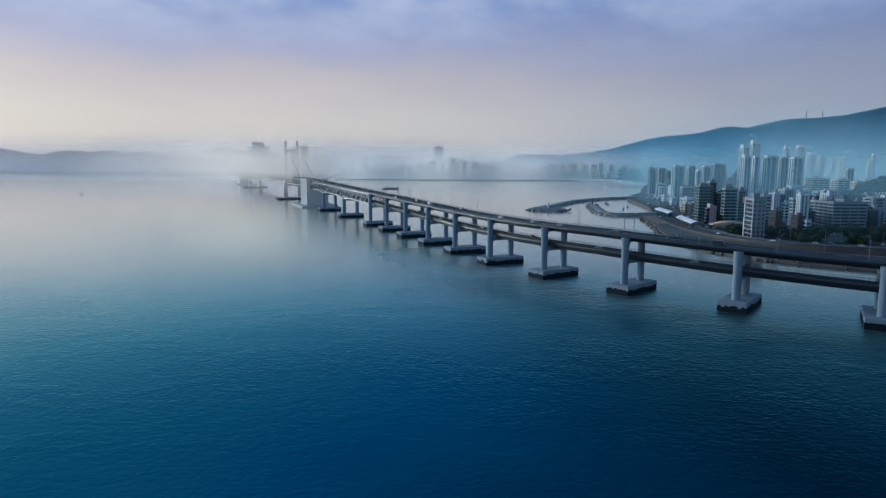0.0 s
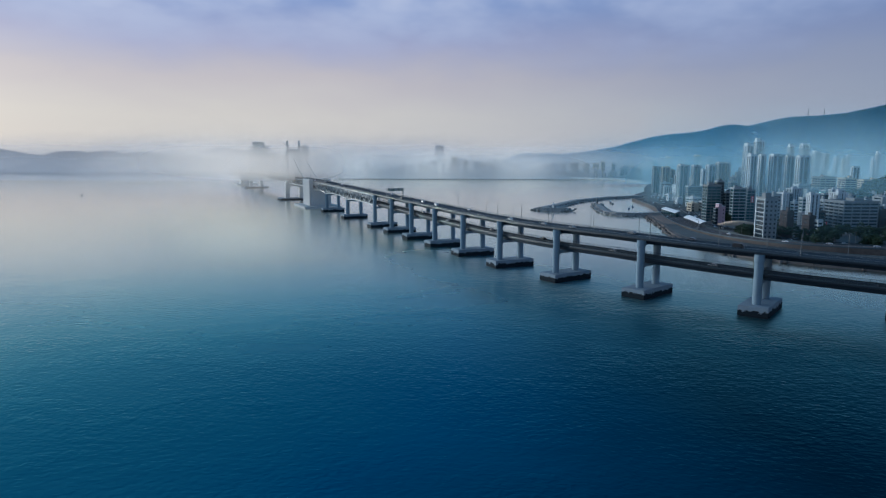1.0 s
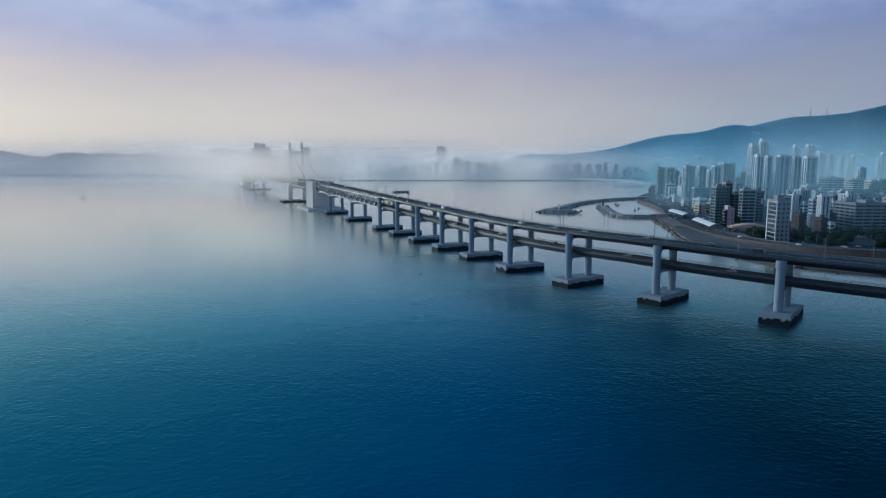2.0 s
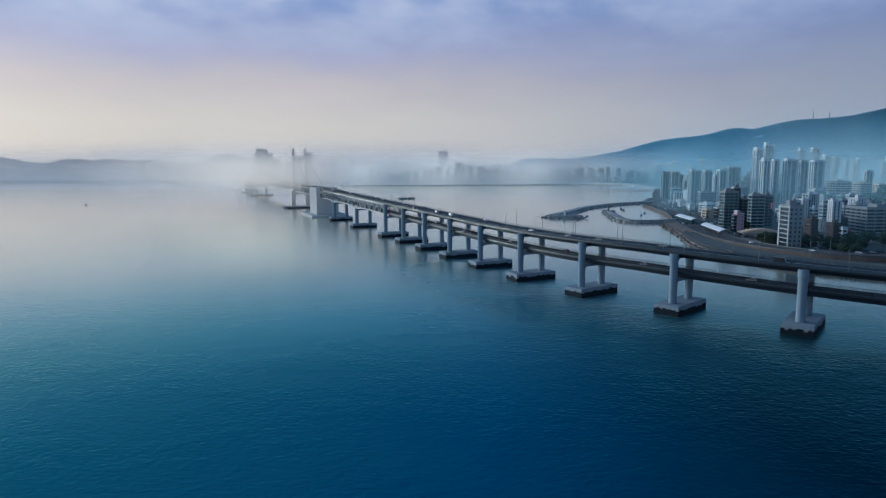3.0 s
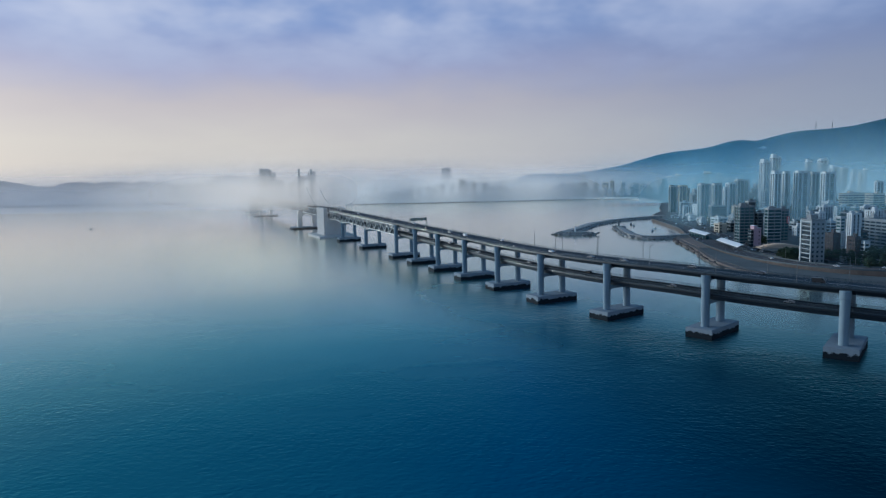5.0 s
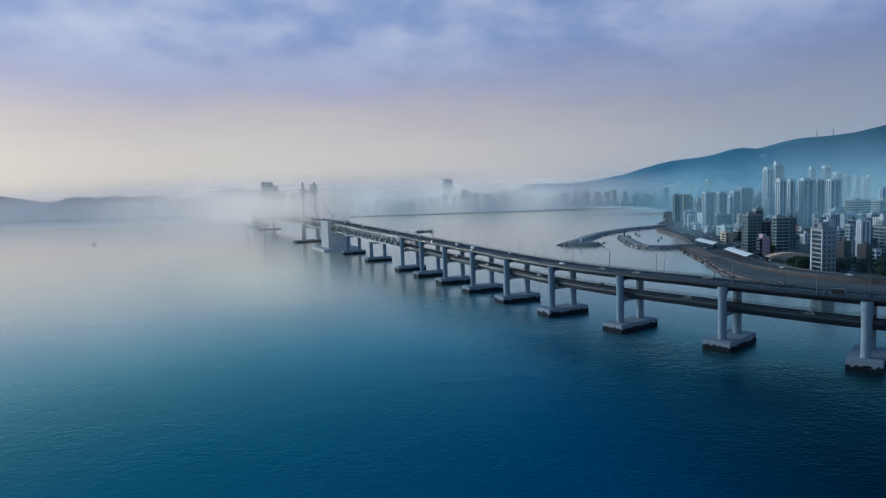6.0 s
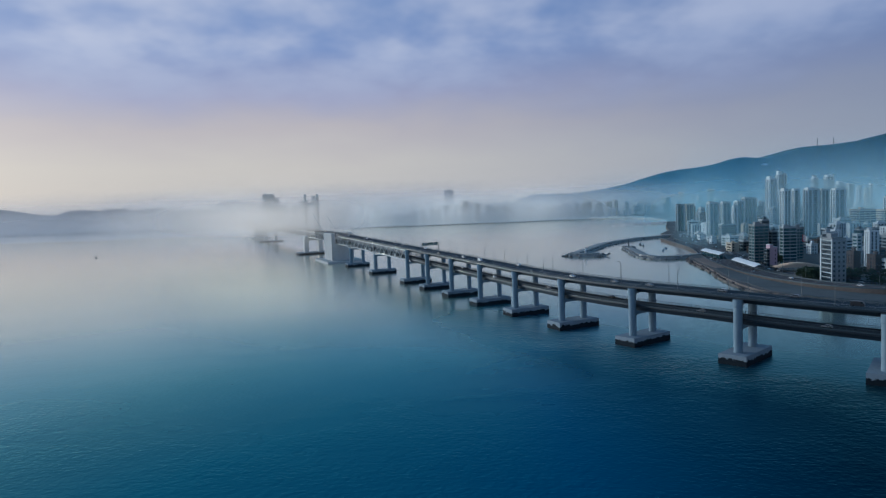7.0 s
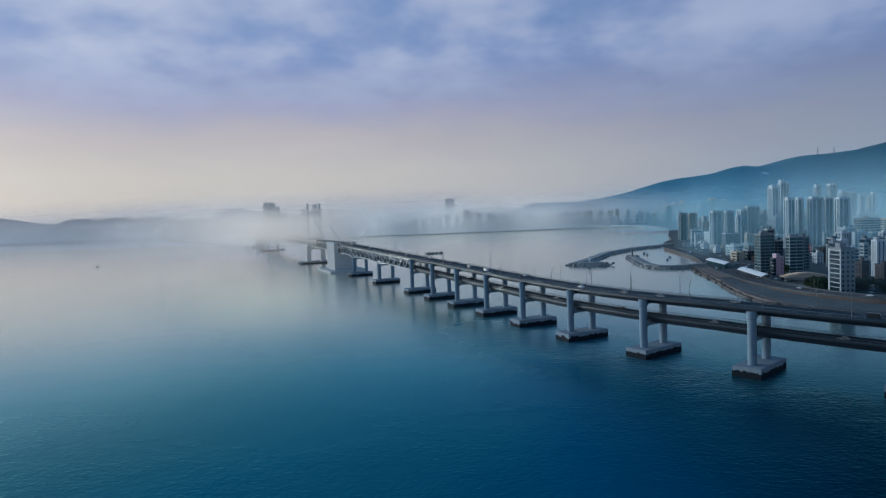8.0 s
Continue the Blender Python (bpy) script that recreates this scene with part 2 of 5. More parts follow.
    # colour also darkened in a band along the bridge, for its dull reflection
    wide = maths(t, "ADD", maths(t, "ADD", shade_slope, maths(t, "MULTIPLY", near_bridge, 0.12)), maths(t, "MULTIPLY", waves(0.006, 4.0), 0.3))
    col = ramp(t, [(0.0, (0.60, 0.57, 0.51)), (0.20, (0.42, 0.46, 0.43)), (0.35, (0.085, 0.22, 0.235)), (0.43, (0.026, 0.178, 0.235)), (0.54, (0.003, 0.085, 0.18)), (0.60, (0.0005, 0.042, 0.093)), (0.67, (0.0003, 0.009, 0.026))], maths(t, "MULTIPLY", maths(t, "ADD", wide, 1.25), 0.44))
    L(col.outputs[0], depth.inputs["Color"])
    return m


WATER = water_material()


def mist_material(name, base, color, foot, low, high, band, east, west, patch, scale):
    """Drifting mist: scatters the sky's light. base: cover near the water, thinning out upwards from low to high and at its foot;
    band: a denser layer (from, to, cover); east and west: where it starts to thin and where it ends."""
    m = bpy.data.materials.new(name)
    m.use_nodes = True
    t = m.node_tree
    t.nodes.clear()
    L = t.links.new
    geo = t.nodes.new("ShaderNodeNewGeometry")
    sep = t.nodes.new("ShaderNodeSeparateXYZ")
    L(geo.outputs["Position"], sep.inputs[0])
    mp = t.nodes.new("ShaderNodeMapping")
    mp.inputs["Scale"].default_value = (1.0, 1.0, 1.8)
    L(geo.outputs["Position"], mp.inputs[0])
    n = wire(t, "ShaderNodeTexNoise", Scale=scale, Detail=3.0, Roughness=0.45)
    L(mp.outputs[0], n.inputs["Vector"])
    drift = maths(t, "MULTIPLY", maths(t, "SUBTRACT", n.outputs[0], 0.5), patch)

    def fade(v, a, b):
        r = t.nodes.new("ShaderNodeMapRange")
        r.interpolation_type = "SMOOTHSTEP"
        r.inputs["From Min"].default_value, r.inputs["From Max"].default_value = a, b
        L(v, r.inputs[0])
        return r.outputs[0]

    zz = maths(t, "SUBTRACT", sep.outputs[2], maths(t, "MULTIPLY", drift, (high - low) * 0.9))
    d = maths(t, "MULTIPLY", maths(t, "SUBTRACT", 1.0, fade(zz, low, high)), base)
    d = maths(t, "MULTIPLY", d, fade(sep.outputs[2], -0.1, foot))
    if band:
        z0, z1, cover = band
        d = maths(t, "ADD", d, maths(t, "MULTIPLY", maths(t, "MULTIPLY", fade(zz, z0 - 16, z0 + 6), maths(t, "SUBTRACT", 1.0, fade(zz, z1 - 8, z1 + 24))), cover))
    if east:
        d = maths(t, "MULTIPLY", d, maths(t, "SUBTRACT", 1.0, fade(sep.outputs[0], *east)))
    if west:
        d = maths(t, "MULTIPLY", d, fade(sep.outputs[0], west[1], west[0]))
    d = maths(t, "MULTIPLY", d, maths(t, "ADD", 1.0, drift), clamp=True)
    tr = t.nodes.new("ShaderNodeBsdfTransparent")
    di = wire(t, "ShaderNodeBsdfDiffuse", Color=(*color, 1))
    # droplets scatter light all round; normal set sunward to brighten the sheet
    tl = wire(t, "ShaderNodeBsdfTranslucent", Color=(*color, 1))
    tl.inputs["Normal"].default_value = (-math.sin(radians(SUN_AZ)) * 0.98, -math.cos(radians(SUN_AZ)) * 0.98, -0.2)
    half = wire(t, "ShaderNodeMixShader", Fac=0.9)
    L(di.outputs[0], half.inputs[1])
    L(tl.outputs[0], half.inputs[2])
    mix = t.nodes.new("ShaderNodeMixShader")
    L(d, mix.inputs[0])
    L(tr.outputs[0], mix.inputs[1])
    L(half.outputs[0], mix.inputs[2])
    out = t.nodes.new("ShaderNodeOutputMaterial")
    L(mix.outputs[0], out.inputs[0])
    return m


# ---- mesh helpers ----
def box(bm, x0, x1, y0, y1, z0, z1, m=None):
    """A box into bm, turned and placed by m."""
    v = [bm.verts.new((m @ Vector(p)) if m else p) for p in ((x0, y0, z0), (x1, y0, z0), (x1, y1, z0), (x0, y1, z0), (x0, y0, z1), (x1, y0, z1), (x1, y1, z1), (x0, y1, z1))]
    for f in ((0, 3, 2, 1), (4, 5, 6, 7), (0, 1, 5, 4), (1, 2, 6, 5), (2, 3, 7, 6), (3, 0, 4, 7)):
        bm.faces.new([v[i] for i in f])


def beam(bm, a, b, w, h):
    """A straight bar of section w x h from a to b."""
    a, b = Vector(a), Vector(b)
    m = Matrix.Translation(a) @ (b - a).to_track_quat("Y", "Z").to_matrix().to_4x4()
    box(bm, -w / 2, w / 2, 0, (b - a).length, -h / 2, h / 2, m)


def tube(bm, rings, sides=12, caps=True, squash=1.0):
    """A round body through rings of (x, y, z, radius)."""
    loops = []
    for x, y, z, r in rings:
        loops.append([bm.verts.new((x + r * math.cos(2 * math.pi * i / sides), y + squash * r * math.sin(2 * math.pi * i / sides), z)) for i in range(sides)])
    for lo, hi in zip(loops, loops[1:]):
        for i in range(sides):
            j = (i + 1) % sides
            bm.faces.new((lo[i], lo[j], hi[j], hi[i]))
    if caps:
        bm.faces.new(loops[0][::-1])
        bm.faces.new(loops[-1])


def prism(bm, outline, z0, z1):
    """An outline, counter-clockwise from above, raised from z0 to z1."""
    lo = [bm.verts.new((x, y, z0)) for x, y in outline]
    hi = [bm.verts.new((x, y, z1)) for x, y in outline]
    n = len(outline)
    for i in range(n):
        bm.faces.new((lo[i], lo[(i + 1) % n], hi[(i + 1) % n], hi[i]))
    bm.faces.new(hi)
    bm.faces.new(lo[::-1])


def mesh_of(name, bm, material, smooth=False):
    me = bpy.data.meshes.new(name)
    bm.to_mesh(me)
    bm.free()
    me.materials.append(material)
    if smooth:
        for p in me.polygons:
            p.use_smooth = True
    return me


def part(name, bm, material, parent=None, label="", smooth=False):
    """Links a bmesh (or a ready mesh) as one mesh object under a thing or a part."""
    me = bm if isinstance(bm, bpy.types.Mesh) else mesh_of(name, bm, material, smooth)
    ob = new(name, me)
    ob.parent = parent
    if label:
        tagged(ob, label)
    return ob


def thing(name, label, category, m=None, group="", kind=""):
    ob = new(name)
    if m is not None:
        ob.matrix_basis = m
    return tagged(ob, label, category, group, kind)


def lump(bm, centre, size, rng, detail=1):
    """An uneven stone or leaf clump."""
    r = bmesh.ops.create_icosphere(bm, subdivisions=detail, radius=1.0)
    turn = Euler((rng.random() * 6, rng.random() * 6, rng.random() * 6)).to_matrix()
    for v in r["verts"]:
        v.co *= 0.75 + 0.5 * rng.random()
        v.co = turn @ v.co
        v.co = Vector((v.co.x * size[0], v.co.y * size[1], v.co.z * size[2])) + Vector(centre)


# ---- sea, land, hills ----
def grid_sheet(name, xs, ys, height, material, smooth=True):
    verts = [(x, y, height(x, y)) for y in ys for x in xs]
    n = len(xs)
    faces = [(j * n + i, j * n + i + 1, (j + 1) * n + i + 1, (j + 1) * n + i) for j in range(len(ys) - 1) for i in range(n - 1)]
    me = bpy.data.meshes.new(name)
    me.from_pydata(verts, [], faces)
    me.materials.append(material)
    for p in me.polygons:
        p.use_smooth = smooth
    return new(name, me)


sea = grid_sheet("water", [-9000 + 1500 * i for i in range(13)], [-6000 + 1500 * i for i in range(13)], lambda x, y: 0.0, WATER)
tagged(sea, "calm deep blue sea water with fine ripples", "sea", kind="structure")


def beach_edge(x):
    """The waterline of the far bay."""
    if x < 128:
        return 2316 + 0.18 * (128 - x)
    return 2316 + 0.326 * (x - 128) if x < 450 else 2421 - 1.35 * (x - 450)


def build_land():
    bm = bmesh.new()
    prism(bm, [(4000, -400), (4000, 4600), (-1000, 4600), (-950, 2850), (-560, 2780), (-480, 2600), (-372, 2430), (-120, 2345), (128, 2315), (450, 2420), (590, 2240),
               (640, 2040), (560, 1790), (478, 1560), (430, 1400), (376, 1290), (372, 1215), (330, 1130), (312, 930), (288, 862), (266, 838),
               (248, 790), (230, 684), (213, 605), (209, 530), (238, 455), (322, 392), (480, 330), (700, 200), (900, -400)][::-1], -6.0, 3.4)
    bmesh.ops.recalc_face_normals(bm, faces=bm.faces)
    ground = part("ground", bm, EARTH)
    tagged(ground, "grey built-up coastal ground with a sea wall", "ground", kind="structure")
    bm = bmesh.new()
    prism(bm, [(-372, 2431), (-120, 2346), (128, 2316), (450, 2421), (590, 2241), (641, 2040), (662, 2050), (620, 2262), (455, 2448), (125, 2340), (-115, 2372), (-360, 2455)][::-1], 0.6, 3.6)
    bmesh.ops.recalc_face_normals(bm, faces=bm.faces)
    for v in bm.verts:
        v.co.z += 4.0 * max(0.0, min(1.0, (v.co.y - beach_edge(v.co.x) - 4) / 12)) if v.co.z > 3 else 0.0
        if v.co.z == 3.6 or abs(v.co.z - 3.6) < 0.01:
            v.co.z = 0.8
        v.co.y -= 14.0
    beach = part("beach", bm, SAND)
    tagged(beach, "pale sandy beach along a far bay", "beach", kind="structure")


build_land()


def fall(v, a, b):
    k = min(1.0, max(0.0, (v - a) / (b - a)))
    return k * k * (3 - 2 * k)


def crest_right(x):
    crest = 102 + 0.163 * max(0.0, x - 610)
    crest += 13 * math.exp(-((x - 1415) / 55) ** 2) + 14 * math.exp(-((x - 1100) / 160) ** 2) - 9 * math.exp(-((x - 1560) / 90) ** 2)
    return crest - 22 * math.exp(-((x - 2080) / 300) ** 2) - 9 * math.exp(-((x - 850) / 220) ** 2) + 6 * math.exp(-((x - 1760) / 60) ** 2)


def ridge_right(x, y):
    crest = crest_right(x)
    slope = fall(y, 2850, 3250) * (1 - 0.6 * fall(y, 3300, 4400))
    n = noise.fractal((x * 0.004, y * 0.004, 3.1), 1.0, 2.0, 5)
    return -4 + (crest + 6 * n) * slope * fall(x, 150, 420) + 18 * n * slope * (1 - slope) * 2


hill = grid_sheet("hill_east", [100 + 38 * i for i in range(100)], [2800 + 25 * i for i in range(68)], ridge_right, HILLSIDE)
tagged(hill, "long forested mountain ridge behind the city, blue with haze", "mountain", kind="structure")


def hump(x, c, w, h):
    return h * math.exp(-((x - c) / w) ** 2)


def ridge_left(x, y):
    top = 95 * (fall(x, -5200, -3000) * 0.2 + 0.8) * (1 - fall(x, -1420, -1120)) + hump(x, -2650, 190, 48) + hump(x, -2105, 55, 24) + hump(x, -1912, 48, 24) + hump(x, -1712, 75, 20)
    top -= hump(x, -2010, 30, 8) + hump(x, -1832, 30, 14)
    n = noise.fractal((x * 0.006, y * 0.006, 7.7), 1.0, 2.0, 5)
    return -4 + (top + 2.5 * n) * fall(y, 3000, 3650) * (1 - fall(y, 3750, 4400))


low_hills = grid_sheet("hill_west", [-4300 + 15 * i for i in range(256)], [2980 + 60 * i for i in range(26)], ridge_left, HILLSIDE)
tagged(low_hills, "low rounded wooded headland hills rising out of mist", "hills", kind="structure")


def ridge_back(x, y):
    n = noise.fractal((x * 0.004, y * 0.004, 1.7), 1.0, 2.0, 5)
    return -4 + (hump(x, -1540, 150, 142) + hump(x, -1320, 150, 105) + hump(x, -300, 500, 62) + hump(x, 500, 420, 60) + hump(x, 1000, 400, 85) + 7 * n) * fall(y, 3900, 4450)


far_hills = grid_sheet("hill_far", [-1900 + 40 * i for i in range(85)], [3850 + 60 * i for i in range(13)], ridge_back, HILLSIDE)
tagged(far_hills, "faint distant hills dissolving in haze", "hills", kind="structure")


# ---- mist and haze: see-through tinted sheets over bay and city ----
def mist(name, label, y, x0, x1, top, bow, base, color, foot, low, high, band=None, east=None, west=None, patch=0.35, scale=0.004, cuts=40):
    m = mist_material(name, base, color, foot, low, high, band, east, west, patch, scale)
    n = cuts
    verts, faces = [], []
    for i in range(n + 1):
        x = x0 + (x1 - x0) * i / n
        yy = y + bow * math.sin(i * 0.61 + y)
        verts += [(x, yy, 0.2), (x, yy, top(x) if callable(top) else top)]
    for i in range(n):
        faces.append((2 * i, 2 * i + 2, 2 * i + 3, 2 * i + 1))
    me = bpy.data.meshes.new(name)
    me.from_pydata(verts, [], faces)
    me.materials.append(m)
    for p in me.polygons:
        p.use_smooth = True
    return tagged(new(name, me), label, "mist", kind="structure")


def crest_from_view(x):
    """Top of the haze sheet, fitted to the ridge outline the camera sees."""
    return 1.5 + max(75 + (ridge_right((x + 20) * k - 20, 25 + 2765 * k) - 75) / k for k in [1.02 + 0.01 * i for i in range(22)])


# aerial haze put into the sheets' colours; the blue one tints the ridge
FOG = (1.0, 0.895, 0.80)
WEST_HAZE = (0.74, 0.74, 0.79)
SHORE_HAZE = (0.96, 0.98, 0.97)
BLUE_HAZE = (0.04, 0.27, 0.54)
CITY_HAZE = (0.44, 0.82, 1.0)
mist("mist_anchorage", "thin sea mist round the bridge", 930, -1000, 420, 150, 10, 0.12, FOG, 40, 60, 140, east=(-60, 300), west=(-240, -600))
mist("mist_tower", "sea mist drifting round the bridge tower", 1085, -1100, 170, 190, 12, 0.20, FOG, 34, 80, 150, (50, 80, 0.50), east=(-250, -110), west=(-330, -640))
mist("mist_bay", "sea mist over the bay", 1380, -1300, 560, 210, 14, 0.16, FOG, 26, 60, 150, (50, 88, 0.22), east=(-340, -170), west=(-500, -900))
mist("mist_west", "bank of pale mist along the far water", 2150, -3600, 200, 240, 16, 0.50, WEST_HAZE, 0.6, 12, 150, east=(-520, -180))
mist("mist_bayhead", "pale mist lying before the far beach", 2290, -500, 690, 140, 12, 0.66, SHORE_HAZE, 6, 30, 130, patch=0.15, east=(300, 690), west=(-330, -490))
mist("mist_shore", "bank of pale mist behind the far shore", 2640, -900, 3400, 280, 20, 0.66, SHORE_HAZE, 6, 50, 150, patch=0.15, east=(550, 1150), west=(-200, -800))
mist("mist_front", "faint blue haze before the waterfront offices", 505, 215, 900, 100, 4, 0.07, (0.30, 0.66, 0.95), 45, 50, 85, west=(250, 216))
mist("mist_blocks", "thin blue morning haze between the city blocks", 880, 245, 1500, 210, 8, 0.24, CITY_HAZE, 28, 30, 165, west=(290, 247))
mist("mist_rows", "pale haze between the rows of towers", 1270, 500, 1700, 230, 8, 0.40, (0.62, 0.90, 1.0), 8, 30, 200, west=(640, 505))
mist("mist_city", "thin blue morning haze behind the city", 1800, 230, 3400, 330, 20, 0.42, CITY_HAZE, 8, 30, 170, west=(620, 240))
mist("mist_hills", "deep blue haze sheet fitted to the ridge outline the camera sees", 2790, 60, 4600, crest_from_view, 0, 0.56, BLUE_HAZE, 10, 70, 520, west=(260, 70), patch=0.12, cuts=220)
mist("mist_far", "pale haze before the far headland hills", 2960, -4600, 250, 320, 20, 0.60, WEST_HAZE, 10, 60, 210, east=(-100, 240), patch=0.2)
mist("mist_horizon", "pale haze before the faintest hills", 3840, -2300, 1500, 330, 20, 0.50, WEST_HAZE, 10, 80, 230, east=(1000, 1500), west=(-1900, -2250), patch=0.2)


# ---- the bridge ----
P5 = (17.1, 491.1)            # where the straight begins
H0 = radians(23.35)           # its heading, from +y towards -x
BEND = radians(0.15)          # turn per metre on the landward curve
CURVE = 40.0


def axis(s):
    """The bridge's centre line: place and heading at s metres seaward of the bend."""
    x, y = P5
    if s >= -CURVE:
        return x - math.sin(H0) * s, y + math.cos(H0) * s, H0
    x, y = x + math.sin(H0) * CURVE, y - math.cos(H0) * CURVE
    a = (-s - CURVE) * BEND
    r = 1 / BEND
    return x + r * (math.cos(H0) - math.cos(H0 + a)), y - r * (math.sin(H0 + a) - math.sin(H0)), H0 + a


def road_z(s):
    """Height of the upper roadway."""
    z = 31.4 + 0.0158 * min(max(s, 0.0), 560.0)
    if s < -150:
        z -= 0.028 * (-150 - s)
    if s > 560:
        z += 1.8 * fall(s, 560, 1000) - 1.8 * fall(s, 1000, 1450)
    return z


def on(s, off, z):
    """A point off metres to the landward side of the centre line, at height z."""
    x, y, h = axis(s)
    return Vector((x + math.cos(h) * off, y + math.sin(h) * off, z))


def frame_at(s, z=0.0):
    x, y, h = axis(s)
    return Matrix.Translation((x, y, z)) @ Matrix.Rotation(h, 4, "Z")


def sweep(bm, profile, s0, s1, step=9.0, drop=0.0):
    """A profile of (off, height above the roadway) drawn along the bridge."""
    n = max(1, round((s1 - s0) / step))
    rings = []
    for i in range(n + 1):
        s = s0 + (s1 - s0) * i / n
        rings.append([bm.verts.new(on(s, o, road_z(s) + dz - drop)) for o, dz in profile])
    k = len(profile)
    for a, b in zip(rings, rings[1:]):
        for i in range(k):
            j = (i + 1) % k
            bm.faces.new((a[i], a[j], b[j], b[i]))
    bm.faces.new(rings[0][::-1])
    bm.faces.new(rings[-1])


LOWER = 10.3                  # lower roadway below the upper one
PIERS = [-56.7 * i for i in range(8, 0, -1)] + [55.0 * i for i in range(5)]
TRUSS_PIERS = [330.0, 440.0]
ANCHOR = (513.0, 564.0)
TOWERS = (722.0, 1230.0)
COL = 8.2                     # columns off the centre line

bridge = thing("bridge", "long grey double-deck sea bridge on concrete piers", "bridge")


def upper_profile(edge, box_w):
    return [(-edge, 0.0), (edge, 0.0), (edge, -0.7), (box_w + 0.6, -1.0), (box_w, -2.9), (-box_w, -2.9), (-box_w - 0.6, -1.0), (-edge, -0.7)][::-1]


def railing(bm, s0, s1, off, drop, height=1.35, gap=2.4):
    n = max(1, round((s1 - s0) / gap))
    for i in range(n):
        s = s0 + (s1 - s0) * i / n
        p = on(s, off, road_z(s) - drop)
        box(bm, -0.09, 0.09, -0.09, 0.09, 0.0, height + 0.12, Matrix.Translation(p))
    for z0, z1, w in ((0.0, 0.34, 0.16), (height - 0.18, height, 0.10), (0.7, 0.8, 0.06)):
        sweep(bm, [(off - w, z0), (off + w, z0), (off + w, z1), (off - w, z1)][::-1], s0, s1, 9.0, drop)


def spans(stations):
    return list(zip(stations, stations[1:]))


# upper and lower roadway, span by span
ROAD_STATIONS = PIERS + TRUSS_PIERS + [ANCHOR[0], ANCHOR[1], TOWERS[0], 890.0, 1060.0, TOWERS[1], 1430.0, 1500.0, 1640.0, 1780.0]
for a, b in spans(ROAD_STATIONS):
    truss = a >= 219
    bm = bmesh.new()
    sweep(bm, upper_profile(9.3, 5.6) if not truss else upper_profile(9.6, 8.2), a, b - 0.25)
    deck = part("upper_deck", bm, GIRDER, bridge, "dark steel girder deck")
    bm = bmesh.new()
    sweep(bm, [(-8.8, 0.004), (8.8, 0.004), (8.8, 0.09), (-8.8, 0.09)][::-1], a, b - 0.25)
    part("roadway", bm, ASPHALT, deck)
    bm = bmesh.new()
    for o in (-8.3, 8.3, -0.25, 0.25):
        sweep(bm, [(o - 0.09, 0.094), (o + 0.09, 0.094), (o + 0.09, 0.1), (o - 0.09, 0.1)][::-1], a, b - 0.25)
    for o in (-4.2, 4.2):
        s = a
        while s < b - 6:
            sweep(bm, [(o - 0.08, 0.094), (o + 0.08, 0.094), (o + 0.08, 0.1), (o - 0.08, 0.1)][::-1], s, s + 5)
            s += 13
    part("lane_marking", bm, MARKING, deck, "worn white lane lines")
    for o in (-9.0, 9.0):
        bm = bmesh.new()
        railing(bm, a, b - 0.25, o, 0.0, 1.25)
        part("railing", bm, RAIL, deck)
    bm = bmesh.new()
    w = 5.9 if not truss else 7.6
    sweep(bm, upper_profile(w, w - 1.4) if not truss else [(-w, 0), (w, 0), (w, -1.0), (-w, -1.0)][::-1], a, b - 0.25, drop=LOWER)
    low = part("lower_deck", bm, GIRDER, bridge, "dark steel girder deck")
    bm = bmesh.new()
    sweep(bm, [(0.5 - w, 0.004), (w - 0.5, 0.004), (w - 0.5, 0.09), (0.5 - w, 0.09)][::-1], a, b - 0.25, drop=LOWER)
    part("roadway", bm, ASPHALT, low)
    for o in (0.25 - w, w - 0.25):
        bm = bmesh.new()
        railing(bm, a, b - 0.25, o, LOWER, 1.5)
        part("railing", bm, RAIL, low)


def cap_shape(bm, hx, hy, z0, z1):
    """A pile cap with a bevelled top edge and an overhanging skirt."""
    prism(bm, [(-hx, -hy), (hx, -hy), (hx, hy), (-hx, hy)], z0, z1 - 0.25)
    prism(bm, [(0.25 - hx, 0.25 - hy), (hx - 0.25, 0.25 - hy), (hx - 0.25, hy - 0.25), (0.25 - hx, hy - 0.25)], z1 - 0.25, z1)


def portal(bm, half, z0, z1, rise, depth, arch=False):
    """A cross beam between the columns with an arched soffit: z0 at mid span, lower by rise at the columns."""
    n = 12
    low, high = [], []
    for i in range(n + 1):
        x = -half + 2 * half * i / n
        k = abs(x) / half
        z = z0 - rise * (1 - math.sqrt(1 - min(1.0, k) ** 2) if arch else max(0.0, (k - 0.55) / 0.45) ** 2.2)
        low.append((x, z))
        high.append((x, z1))
    loop = low + high[::-1]
    fr = [bm.verts.new((x, -depth, z)) for x, z in loop]
    bk = [bm.verts.new((x, depth, z)) for x, z in loop]
    m = len(loop)
    for i in range(m):
        j = (i + 1) % m
        bm.faces.new((fr[j], fr[i], bk[i], bk[j]))
    for i in range(n):
        bm.faces.new((fr[i], fr[i + 1], fr[m - 2 - i], fr[m - 1 - i]))
        bm.faces.new((bk[i + 1], bk[i], bk[m - 1 - i], bk[m - 2 - i]))


CAP = (14.85, 6.5, 4.9)


